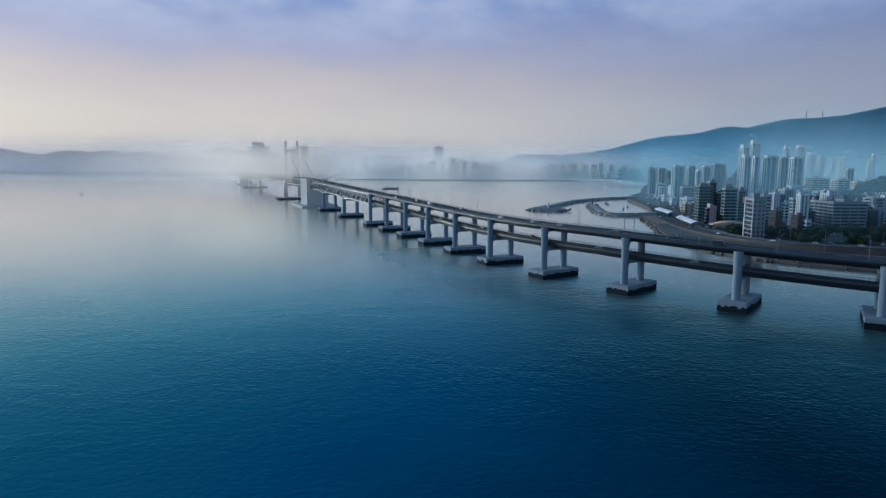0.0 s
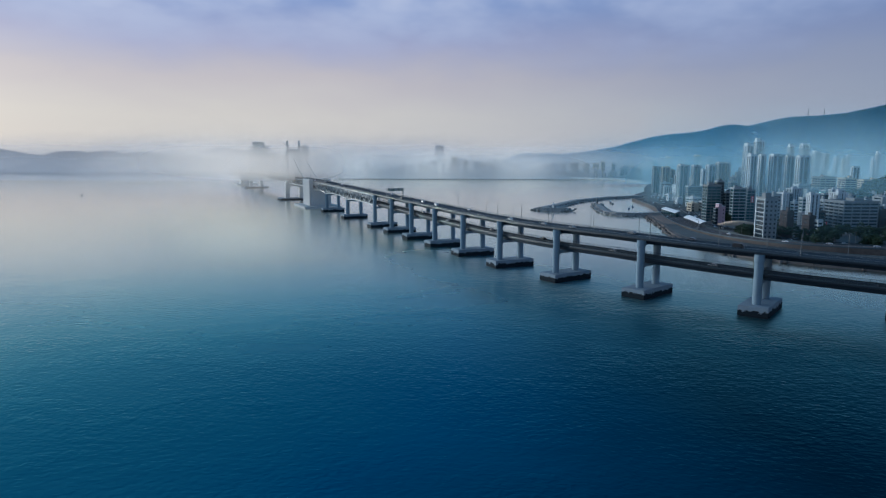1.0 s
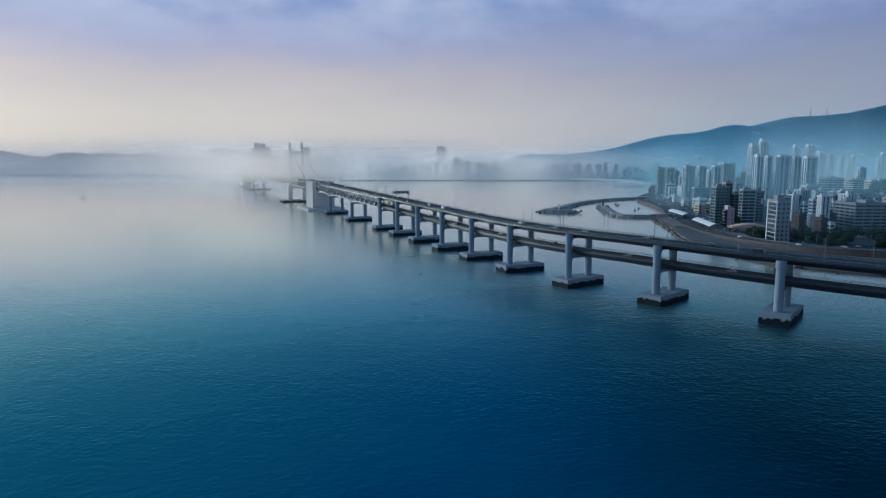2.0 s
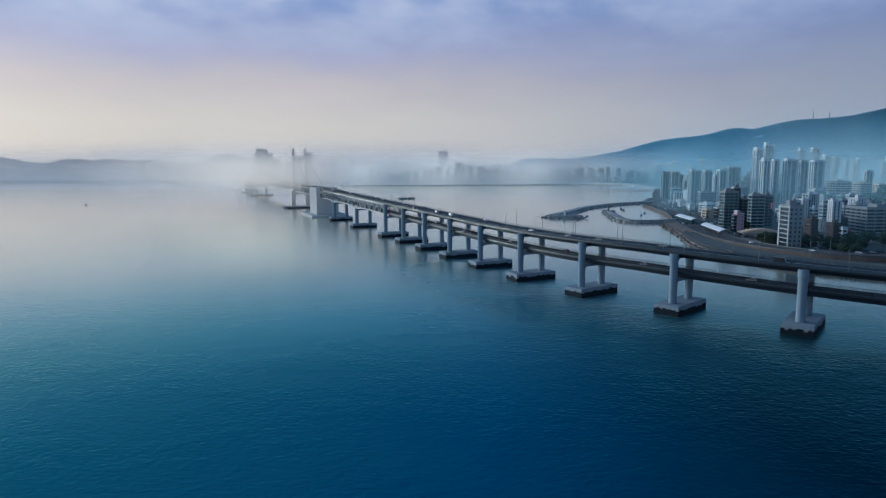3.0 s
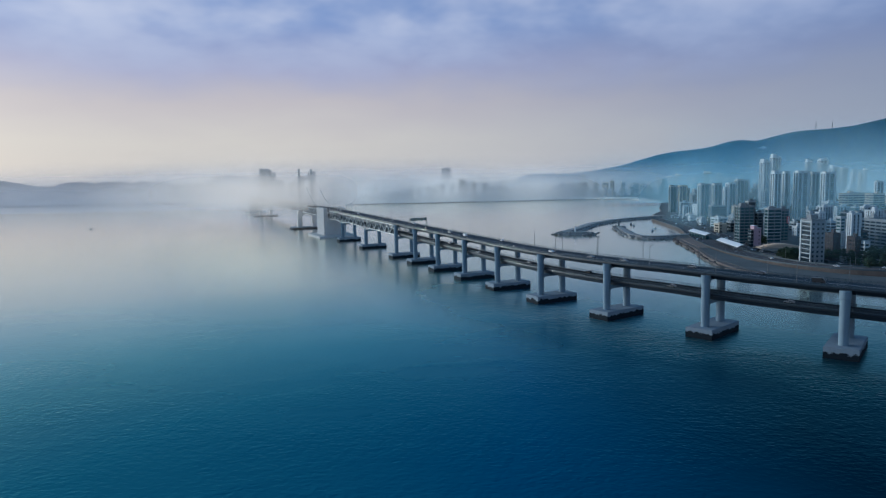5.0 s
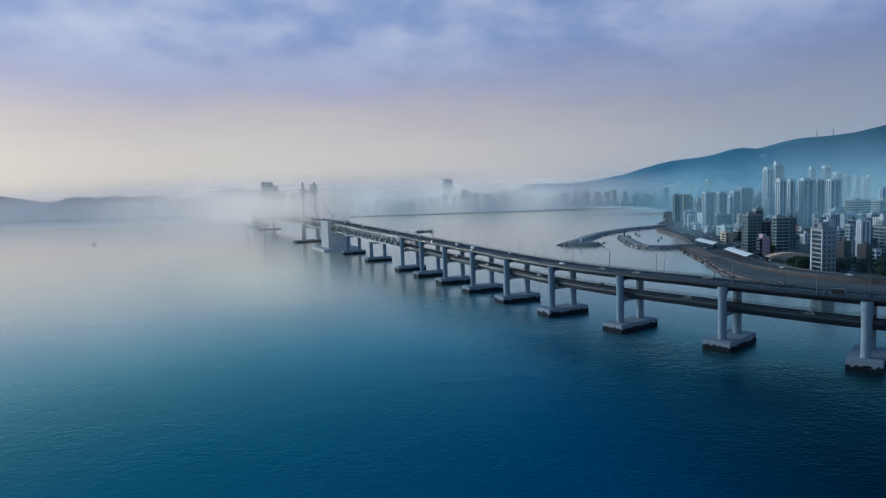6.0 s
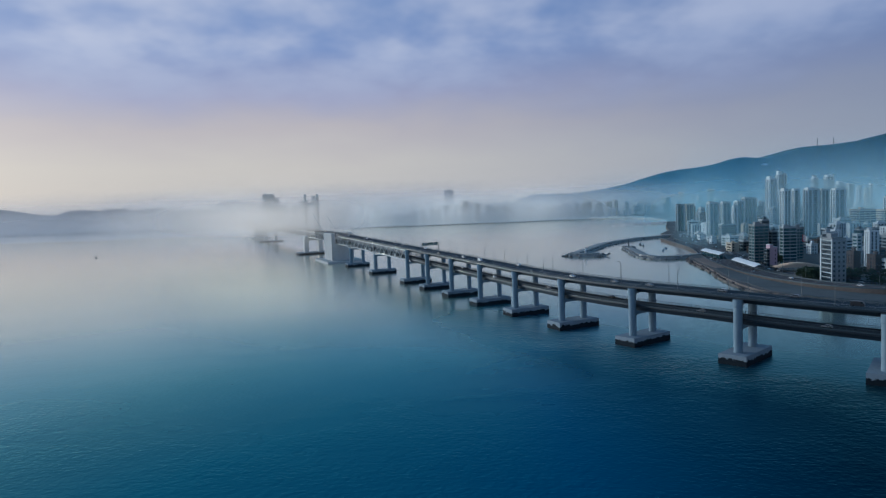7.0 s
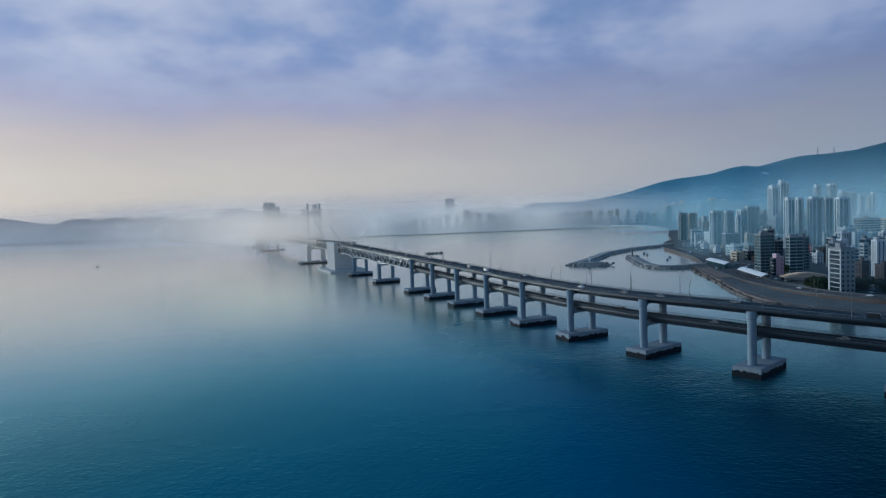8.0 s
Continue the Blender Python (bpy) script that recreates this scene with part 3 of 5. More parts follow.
def skirt_material():
    """Concrete with a dark, ragged tide line, raised to carry side shade too."""
    m = surface("tidal_concrete", (0.25, 0.315, 0.37), 0.85, grain=0.7, broad=0.12, vary=0.22)
    t = m.node_tree
    b = t.nodes["Principled BSDF"]
    old = b.inputs["Base Color"].links[0].from_socket
    geo = t.nodes.new("ShaderNodeNewGeometry")
    sep = t.nodes.new("ShaderNodeSeparateXYZ")
    t.links.new(geo.outputs["Position"], sep.inputs[0])
    n = wire(t, "ShaderNodeTexNoise", Scale=0.33, Detail=4.0, Roughness=0.6)
    t.links.new(geo.outputs["Position"], n.inputs["Vector"])
    lvl = maths(t, "ADD", sep.outputs[2], maths(t, "MULTIPLY", maths(t, "SUBTRACT", n.outputs[0], 0.5), 5.0))
    k = ramp(t, [(0.56, (0, 0, 0)), (0.66, (1, 1, 1))], maths(t, "DIVIDE", lvl, 4.6))
    t.links.new(blend(t, k.outputs[0], (0.012, 0.021, 0.029), old), b.inputs["Base Color"])
    return m


TIDAL = skirt_material()

CAP_MESH = None
for s in PIERS:
    top = road_z(s) - 1.0
    low = road_z(s) - LOWER - 2.9
    bm = bmesh.new()
    portal(bm, COL, top - 2.6, top - 0.9, 0.9, 1.3)
    pier = part("pier", bm, PIER_PAINT, bridge, "twin-column concrete bridge pier on a pile cap")
    pier.matrix_basis = frame_at(s)
    for o in (-COL, COL):
        bm = bmesh.new()
        tube(bm, [(o, 0, CAP[2] - 0.05, 2.0), (o, 0, top - 3.7, 2.0), (o, 0, top - 3.5, 2.3), (o, 0, top - 0.15, 2.3), (o, 0, top, 2.15)], 20)
        part("column", bm, PIER_PAINT, pier, smooth=False)
    bm = bmesh.new()
    portal(bm, COL, low - 2.0, low, 2.6, 1.2)
    part("crossbeam", bm, PIER_PAINT, pier)
    if CAP_MESH is None:
        bm = bmesh.new()
        cap_shape(bm, CAP[0], CAP[1], -3.0, CAP[2])
        CAP_MESH = mesh_of("pile_cap", bm, TIDAL)
    part("pile_cap", CAP_MESH, TIDAL, pier, "pale concrete pile cap with a dark tide line")

for s in TRUSS_PIERS:
    top = road_z(s) - 13.6
    bm = bmesh.new()
    portal(bm, COL + 0.6, top - 2.4, top, 1.6, 1.9)
    pier = part("pier", bm, PIER_PAINT, bridge, "concrete portal pier under the truss")
    pier.matrix_basis = frame_at(s)
    for o in (-COL, COL):
        bm = bmesh.new()
        tube(bm, [(o, 0, CAP[2] - 0.05, 2.2), (o, 0, top, 2.2)], 20)
        part("column", bm, PIER_PAINT, pier)
    part("pile_cap", CAP_MESH, TIDAL, pier, "pale concrete pile cap with a dark tide line")


# truss spans
def chord(bm, points, w, h):
    """One continuous bar of section w x h through the points."""
    rings = []
    for i, p in enumerate(points):
        d = (points[min(i + 1, len(points) - 1)] - points[max(i - 1, 0)]).normalized()
        e = d.cross(Vector((0, 0, 1))).normalized() * (w / 2)
        z = Vector((0, 0, h / 2))
        rings.append([bm.verts.new(q) for q in (p - e - z, p + e - z, p + e + z, p - e + z)])
    for a, b in zip(rings, rings[1:]):
        for i in range(4):
            j = (i + 1) % 4
            bm.faces.new((a[i], a[j], b[j], b[i]))
    bm.faces.new(rings[0][::-1])
    bm.faces.new(rings[-1])


def truss_depth(s):
    """Depth of the lower chord below the roadway: deep over the piers."""
    d = 11.2
    for p in TRUSS_PIERS + [ANCHOR[0]]:
        d += 2.6 * max(0.0, 1 - abs(s - p) / 34.0) ** 1.6
    return d


for a, b in spans([220.0] + TRUSS_PIERS + [ANCHOR[0]]) + spans([ANCHOR[1], TOWERS[0], TOWERS[1], 1430.0]):
    n = round((b - a) / 9.6)
    n += n % 2
    suspended = a >= ANCHOR[1]
    for o in (-8.6, 8.6):
        top, bot = [], []
        for i in range(n + 1):
            s = a + (b - a) * i / n
            top.append(on(s, o, road_z(s) - 1.6))
            bot.append(on(s, o, road_z(s) - (truss_depth(s) if not suspended else 11.2)))
        bm = bmesh.new()
        chord(bm, top, 0.8, 0.9)
        side = part("upper_chord", bm, TRUSS, bridge, "grey steel truss chord")
        bm = bmesh.new()
        chord(bm, bot, 0.9, 1.0)
        part("lower_chord", bm, TRUSS, side)
        for i in range(n):
            bm = bmesh.new()
            beam(bm, (bot[i], top[i])[i % 2], (top[i + 1], bot[i + 1])[i % 2], 0.75, 0.75)
            part("diagonal", bm, TRUSS, side)
            if i:
                bm = bmesh.new()
                beam(bm, bot[i], top[i], 0.45, 0.45)
                part("vertical", bm, TRUSS, side)


def anchorage(s0, s1, name_label):
    bm = bmesh.new()
    mid, half = (s0 + s1) / 2, (s1 - s0) / 2
    prism(bm, [(-27, -half - 16), (27, -half - 16), (27, half + 16), (-27, half + 16)], -3.0, 3.0)
    base = part("anchorage", bm, PALE_CONCRETE, bridge, name_label)
    base.matrix_basis = frame_at(mid)
    z = road_z(mid)
    bm = bmesh.new()
    prism(bm, [(-13.5, -half), (13.5, -half), (13.5, half), (-13.5, half)], 3.0, z - 12.2)
    part("anchor_block", bm, PALE_CONCRETE, base)
    for o in (-1, 1):
        bm = bmesh.new()
        for k in range(9):
            h0, h1 = 3.0 + (z - 1.0) * k / 9, 3.0 + (z - 1.0) * (k + 1) / 9
            inset = 0.25 * (k % 2)
            w0, w1 = sorted((o * 10.4, o * (16.2 - inset)))
            prism(bm, [(w0, -half + 2 + inset), (w1, -half + 2 + inset), (w1, half - 2 - inset), (w0, half - 2 - inset)], h0, h1)
        part("anchor_wing", bm, PALE_CONCRETE, base, "ribbed pale concrete wing wall")


anchorage(ANCHOR[0], ANCHOR[1], "massive pale concrete cable anchorage in the sea")
anchorage(1430.0, 1485.0, "massive pale concrete cable anchorage in the mist")

TOWER_TOP = 103.0
for s in TOWERS:
    z = road_z(s)
    bm = bmesh.new()
    prism(bm, [(-25, -17), (25, -17), (28, -13), (28, 13), (25, 17), (-25, 17), (-28, 13), (-28, -13)], -3.0, 3.4)
    base = part("tower", bm, TIDAL, bridge, "tall twin-legged suspension tower fading into mist")
    base.matrix_basis = frame_at(s)
    for o in (-1, 1):
        bm = bmesh.new()
        prev = None
        for zz, x, hx, hy in ((3.2, 12.4, 3.8, 5.2), (z - 13, 12.2, 3.5, 5.0), (z - 11, 11.6, 2.6, 4.0), (z, 10.9, 2.0, 3.2), (TOWER_TOP - 4, 10.2, 1.8, 2.6), (TOWER_TOP, 10.2, 1.4, 2.0)):
            ring = [bm.verts.new((o * x + sx * hx, sy * hy, zz)) for sx, sy in ((-1, -1), (1, -1), (1, 1), (-1, 1))]
            if prev:
                for i in range(4):
                    bm.faces.new((prev[i], prev[(i + 1) % 4], ring[(i + 1) % 4], ring[i]))
            prev = ring
        bm.faces.new(prev)
        part("tower_leg", bm, PALE_CONCRETE, base)
    for z0, z1, rise, depth, arch in ((z - 16.0, z - 12.5, 9.0, 4.2, True), (84.0, 88.5, 2.0, 1.8, False)):
        bm = bmesh.new()
        portal(bm, 11.0, z0, z1, rise, depth, arch)
        part("tower_crossbeam", bm, PALE_CONCRETE, base)


def cable_z(s):
    a, b = TOWERS
    if a <= s <= b:
        k = (2 * s - a - b) / (b - a)
        low = road_z((a + b) / 2) + 4
        return low + (TOWER_TOP - low) * k * k
    if s < a:
        k = (s - ANCHOR[1]) / (a - ANCHOR[1])
        return road_z(ANCHOR[1]) + (TOWER_TOP - road_z(ANCHOR[1])) * k ** 1.5
    k = (1430 - s) / (1430 - b)
    return road_z(1430) + (TOWER_TOP - road_z(1430)) * max(0.0, k) ** 1.5


for o in (-10.4, 10.4):
    bm = bmesh.new()
    st = [ANCHOR[1] + (1430 - ANCHOR[1]) * i / 80 for i in range(81)]
    for a, b in zip(st, st[1:]):
        beam(bm, on(a, o, cable_z(a)), on(b, o, cable_z(b)), 0.4, 0.4)
    cable = part("main_cable", bm, TRUSS, bridge)
    bm = bmesh.new()
    for s in st[2:-2:2]:
        if cable_z(s) > road_z(s) + 2:
            beam(bm, on(s, o, road_z(s) - 1), on(s, o, cable_z(s)), 0.1, 0.1)
    part("hanger", bm, STEEL, cable)


# ---- buildings ----
TAKEN = []


def building(name, label, x, y, w, d, h, style, wall, glass, turn=0.0, floor_h=3.4, group="", roof=None, seed=None):
    """A block of storeys: a recessed glazed core, with floor bands, piers or punched walls standing proud of it, a parapet and roof structures."""
    rng = random.Random(seed if seed is not None else round(x * 7 + y * 13))
    W = WALLS[wall]
    b = thing(name, label, name.replace("_", " "), Matrix.Translation((x, y, 3.35)) @ Matrix.Rotation(radians(turn), 4, "Z"), group)
    n = max(2, round(h / floor_h))
    fh = h / n
    hw, hd = w / 2, d / 2
    near = y < (1110 if group != "city blocks" else 660)
    TAKEN.append((x, y, max(w, d) / 2))
    t = 0.45
    if style == "plain":
        bm = bmesh.new()
        box(bm, -hw, hw, -hd, hd, 0, h)
        part("wall", bm, W, b)
        bm = bmesh.new()
        for i in range(n):
            z0 = fh * (i + 0.35)
            if rng.random() < 0.75:
                box(bm, -hw * 0.75, -hw * 0.75 + w * 0.2, -hd - 0.06, -hd + 0.2, z0, z0 + fh * 0.45)
                box(bm, -hw - 0.06, -hw + 0.2, -hd * 0.7, hd * 0.6, z0, z0 + fh * 0.45)
        part("window_band", bm, glass, b)
    else:
        bm = bmesh.new()
        box(bm, t - hw, hw - t, t - hd, hd - t, 0, h - 0.2)
        part("glazing", bm, glass, b)
        share = {"ribbon": 0.27, "bands": 0.46, "grid": 0.5, "strips": 0.13}[style]
        bm = bmesh.new()
        box(bm, -hw, hw, -hd, hd, 0, fh * share - 0.01)
        band = mesh_of("floor_band", bm, W)
        gap = {"ribbon": 6.0, "bands": 9.0, "grid": 3.4, "strips": 4.2}[style]
        piers, e = {}, 0.06
        for length, across, flip in ((w, hd, False), (d, hw, True)):
            k = max(1, round(length / gap))
            uneven = style == "strips" and h > 45
            for i in range(k + 1):
                pw = {"ribbon": 0.18, "bands": 0.35, "grid": 0.85, "strips": 0.95 if h < 45 else 0.75}[style]
                p = -length / 2 + e * (i == 0) * -1 + length * i / k
                if uneven and 0 < i < k:
                    p += 0.42 * gap * (1 if i % 2 else -1)
                p = min(max(p, pw - length / 2 - e), length / 2 + e - pw)
                for sgn in (-1, 1):
                    c = sgn * (across - t / 2 + 0.02)
                    piers.setdefault(flip, []).append((c, p) if flip else (p, c))
        W2 = W if style != "strips" or wall != "dark" else WALLS["grey"]
        if near:
            for i in range(n):
                part("floor_band", band, W, b).location.z = fh * (i + 1 - share)
            part("floor_band", band, W, b).location.z = -fh * share * 0.4
            for flip, places in piers.items():
                bm = bmesh.new()
                a0, a1 = (t / 2 + 0.05, pw) if flip else (pw, t / 2 + 0.05)
                box(bm, -a0, a0, -a1, a1, 0, h + 0.02)
                me = mesh_of("wall_pier", bm, W2)
                for px, py in places:
                    part("wall_pier", me, W2, b).location = (px, py, 0)
        else:
            bpy.data.meshes.remove(band)
            bm = bmesh.new()
            for i in range(n):
                box(bm, -hw, hw, -hd, hd, fh * (i + 1 - share), fh * (i + 1) - 0.01)
            tagged(part("floor_band", bm, W, b), kind="stuff")
            bm = bmesh.new()
            for flip, places in piers.items():
                a0, a1 = (t / 2 + 0.05, pw) if flip else (pw, t / 2 + 0.05)
                for px, py in places:
                    box(bm, px - a0, px + a0, py - a1, py + a1, 0, h + 0.02)
            tagged(part("wall_pier", bm, W2, b), kind="stuff")
    bm = bmesh.new()
    e = 0.14
    for x0, x1, y0, y1 in ((-hw - e, hw + e, -hd - e, 0.3 - hd), (-hw - e, hw + e, hd - 0.3, hd + e), (-hw - e, 0.3 - hw, 0.3 - hd, hd - 0.3), (hw - 0.3, hw + e, 0.3 - hd, hd - 0.3)):
        box(bm, x0, x1, y0, y1, h - 0.3, h + 1.1)
    box(bm, 0.3 - hw, hw - 0.3, 0.3 - hd, hd - 0.3, h - 0.15, h + 0.1)
    part("parapet", bm, WALLS["grey"] if wall == "dark" else W, b)
    if roof:
        bm = bmesh.new()
        box(bm, 0.4 - hw, hw - 0.4, 0.4 - hd, hd - 0.4, h + 0.1, h + 0.16)
        part("roof_surface", bm, roof, b)
    if style == "strips" and h > 45:
        for fx, fw, fz in ((-0.24, 0.4, 0.05), (0.25, 0.34, 0.03)):
            bm = bmesh.new()
            q = h * fz * rng.uniform(0.6, 1.5)
            box(bm, w * (fx - fw / 2), w * (fx + fw / 2), -hd * 0.7, hd * 0.7, h, h + q)
            box(bm, w * (fx - fw / 2) - 0.2, w * (fx + fw / 2) + 0.2, -hd * 0.7 - 0.2, hd * 0.7 + 0.2, h + q, h + q + 0.5)
            part("roof_block", bm, W, b)
    elif w > 5 and d > 5:
        bm = bmesh.new()
        pw, pd = w * rng.uniform(0.22, 0.4), d * rng.uniform(0.25, 0.45)
        px, py = rng.uniform(-0.4, 0.4) * (w - pw) * 0.8, rng.uniform(-0.4, 0.4) * (d - pd) * 0.8
        ph = rng.uniform(2.4, 4.2)
        box(bm, px - pw / 2, px + pw / 2, py - pd / 2, py + pd / 2, h, h + ph)
        box(bm, px - pw / 2 - 0.15, px + pw / 2 + 0.15, py - pd / 2 - 0.15, py + pd / 2 + 0.15, h + ph, h + ph + 0.25)
        part("stair_house", bm, W, b)
        if rng.random() < 0.6:
            bm = bmesh.new()
            qx = -px * 0.9
            tube(bm, [(qx, -py * 0.6, h, 0.9), (qx, -py * 0.6, h + 2.0, 0.9), (qx, -py * 0.6, h + 2.3, 0.4)], 10)
            part("water_tank", bm, STEEL, b)
    return b


def punched_office(x, y, w, d, h, label):
    """A slab with square windows punched into its broad front and a framed glass wall down its western side."""
    b = thing("office_building", label, "office building", Matrix.Translation((x, y, 3.35)))
    TAKEN.append((x, y, max(w, d) / 2))
    hw, hd = w / 2, d / 2
    rows, cols = 9, 3
    fh, cw = (h - 3.0) / rows, w / cols
    bm = bmesh.new()
    box(bm, 0.5 - hw, hw, 0.5 - hd, hd, 0, h)
    core = part("core", bm, WALLS["dark"], b)
    # front wall: piers between the windows, bands between the storeys
    for i in range(cols + 1):
        bm = bmesh.new()
        e = -hw + cw * i
        box(bm, max(-hw, e - cw * 0.28), min(hw, e + cw * 0.28), -hd, 0.497 - hd, 0, h)
        part("wall_pier", bm, WALLS["stone"], b)
    for k in range(rows + 1):
        bm = bmesh.new()
        z = 2.2 + fh * k
        box(bm, 0.003 - hw, hw - 0.003, 0.02 - hd, 0.495 - hd, z - fh * 0.28 if k else 0.0, min(h - 0.01, z + fh * 0.26))
        part("floor_band", bm, WALLS["stone"], b)
        if k < rows:
            for i in range(cols):
                bm = bmesh.new()
                box(bm, -hw + cw * (i + 0.26), -hw + cw * (i + 0.74), 0.3 - hd, 0.4 - hd, z + fh * 0.24, z + fh * 0.74)
                part("window", bm, GLASS, b)
    # western side: glass in a pale frame
    bm = bmesh.new()
    box(bm, 0.35 - hw, 0.46 - hw, 1.2 - hd, hd - 1.3, 2.0, h - 2.0)
    part("glass_wall", bm, GLASS, b)
    for y0, y1 in ((0.51 - hd, 1.25 - hd), (hd - 1.35, hd)):
        bm = bmesh.new()
        box(bm, -hw - 0.05, 0.49 - hw, y0, y1, 0, h + 0.3)
        part("wall_pier", bm, WALLS["white"], b)
    for k in range(rows + 1):
        bm = bmesh.new()
        z = 2.2 + fh * k
        box(bm, 0.02 - hw, 0.48 - hw, 1.26 - hd, hd - 1.36, z - 0.3, z + 0.45)
        part("spandrel", bm, WALLS["grey"], b)
    bm = bmesh.new()
    for x0, x1, y0, y1 in ((-hw, hw, -hd - 0.1, 0.3 - hd), (-hw, hw, hd - 0.3, hd + 0.1), (-hw - 0.1, 0.3 - hw, 0.31 - hd, hd - 0.31), (hw - 0.3, hw + 0.1, 0.31 - hd, hd - 0.31)):
        box(bm, x0, x1, y0, y1, h + 0.32, h + 1.3)
    box(bm, 0.5 - hw, hw - 0.01, 0.5 - hd, hd - 0.01, h + 0.01, h + 0.34)
    part("parapet", bm, WALLS["stone"], b)
    bm = bmesh.new()
    box(bm, -2.4, 2.8, -1.5, 4.5, h + 0.35, h + 4.2)
    box(bm, -2.7, 3.1, -1.8, 4.8, h + 4.2, h + 4.5)
    part("stair_house", bm, WALLS["stone"], b)
    for k in range(3):
        bm = bmesh.new()
        box(bm, -3.6 + 2.6 * k, -2.0 + 2.6 * k, -5.6, -4.2, h + 0.35, h + 1.7)
        part("air_conditioner", bm, STEEL, b)


punched_office(268.7, 553.2, 11.0, 16.3, 35.9, "pale grey office block with square punched windows")


def pink_building(x, y, label):
    """Two stepped pink slabs with a glass stair tower between their flank and the street."""
    b = thing("office_building", label, "office building", Matrix.Translation((x, y, 3.35)))
    TAKEN.append((x, y, 7.0))
    for x0, x1, h in ((-2.6, 0.7, 21.9), (0.7, 4.6, 19.6)):
        bm = bmesh.new()
        box(bm, x0 + 0.01, x1 - 0.01, -4, 4, 0, h)
        slab = part("wall", bm, WALLS["pink"], b)
        bm = bmesh.new()
        box(bm, x0 - 0.1, x1 + 0.1 - (0.2 if x1 < 1 else 0), -4.15, 4.15, h, h + 0.5)
        part("coping", bm, WALLS["white"], slab)
        for k in range(4 if x0 > 0 else 0):
            bm = bmesh.new()
            box(bm, x0 + 1.6, x1 - 1.5, -4.06, -3.9, 3.2 + 4.0 * k, 5.0 + 4.0 * k)
            part("window", bm, GLASS, slab)
    bm = bmesh.new()
    box(bm, -5.2, -2.61, -3.4, 3.6, 0, 18.4)
    glass = part("glass_bay", bm, GLASS, b)
    for k in range(6):
        bm = bmesh.new()
        box(bm, -5.3, -2.62, -3.5, 3.5, 0.4 + 3.4 * k, 0.75 + 3.4 * k)
        part("floor_band", bm, WALLS["grey"], glass)


pink_building(286.4, 687.0, "pink clad building beside a dark glass office")
building("office_building", "blue-green banded glass office block", 294.6, 728.5, 15.2, 13.0, 39.6, "ribbon", "stone", TEAL_GLASS)
building("office_building", "dark slender office tower behind the pink building", 319.9, 769.2, 8.0, 8.3, 42.7, "bands", "dark", GLASS)
building("office_building", "blue-green glass office block with pale floor bands", 313.9, 706.0, 14.1, 8.0, 37.4, "ribbon", "grey", TEAL_GLASS)
building("office_building", "blue-green office block with ribbon windows", 346.7, 749.0, 9.2, 8.0, 33.7, "ribbon", "stone", TEAL_GLASS)
building("apartment_tower", "slim white apartment tower", 423.9, 1075.0, 6.5, 8.0, 50.7, "strips", "white", GLASS)
building("apartment_tower", "teal glass apartment tower", 402.2, 1108.1, 16.3, 16.1, 57.7, "strips", "grey", TEAL_GLASS)
building("apartment_tower", "teal glass apartment tower with pale piers", 435.0, 1136.6, 12.8, 13.2, 56.6, "strips", "grey", TEAL_GLASS)
building("apartment_tower", "teal glass apartment tower behind a white one", 481.4, 1187.7, 12.4, 15.5, 57.3, "strips", "white", TEAL_GLASS)
building("apartment_tower", "pale glass apartment tower in haze", 555.6, 1308.2, 23.8, 16.5, 61.0, "strips", "grey", TEAL_GLASS)
building("apartment_tower", "dark blue glass apartment tower on the waterfront", 439.9, 1359.6, 15.3, 11.1, 51.8, "strips", "dark", TEAL_GLASS)
building("apartment_tower", "tan apartment tower on the waterfront", 468.1, 1385.5, 16.9, 10.9, 51.7, "strips", "tan", GLASS)
building("office_building", "low dark office block on the waterfront", 386.1, 1016.0, 22.1, 12.1, 26.9, "bands", "dark", GLASS)
building("apartment_tower", "white high-rise apartment tower with dark balcony strips", 479.1, 1026.8, 10.6, 13.6, 73.8, "strips", "white", GLASS)
building("apartment_tower", "white high-rise apartment tower with dark balcony strips", 501.4, 1039.7, 9.0, 9.3, 74.0, "strips", "white", GLASS)
building("apartment_tower", "white high-rise apartment tower with dark balcony strips", 513.0, 1017.2, 17.5, 14.4, 74.0, "strips", "white", GLASS)
building("apartment_tower", "grey high-rise apartment tower in a row", 550.5, 1049.4, 11.8, 8.8, 72.5, "strips", "grey", GLASS)
building("apartment_tower", "white high-rise apartment tower with dark balcony strips", 562.2, 1031.7, 16.9, 13.4, 72.5, "strips", "white", GLASS)
building("apartment_tower", "pale high-rise apartment tower in haze", 700.4, 1511.4, 15.6, 22.9, 99.2, "strips", "white", GLASS)
building("apartment_tower", "pale high-rise apartment tower in haze", 741.7, 1547.1, 20.0, 14.2, 110.7, "strips", "white", GLASS)
building("apartment_tower", "pale high-rise apartment tower in haze", 784.3, 1484.8, 11.6, 9.7, 98.0, "strips", "white", GLASS)
building("apartment_tower", "pale high-rise apartment tower in haze", 799.7, 1456.9, 16.4, 13.8, 100.0, "strips", "white", GLASS)
building("apartment_tower", "pale high-rise apartment tower in haze", 855.5, 1508.1, 15.7, 16.3, 83.2, "strips", "white", GLASS)
building("apartment_tower", "pale high-rise apartment tower in haze", 912.3, 1565.9, 12.2, 11.9, 81.3, "strips", "grey", GLASS)
building("apartment_tower", "pale apartment tower against the hill", 1023.1, 1705.0, 10.3, 10.1, 72.6, "strips", "white", GLASS)
building("apartment_tower", "pale apartment tower against the hill", 1055.0, 1725.0, 7.5, 10.0, 68.3, "strips", "tan", GLASS)
building("apartment_tower", "pale apartment tower against the hill", 1077.8, 1744.0, 6.1, 8.0, 78.9, "strips", "white", GLASS)
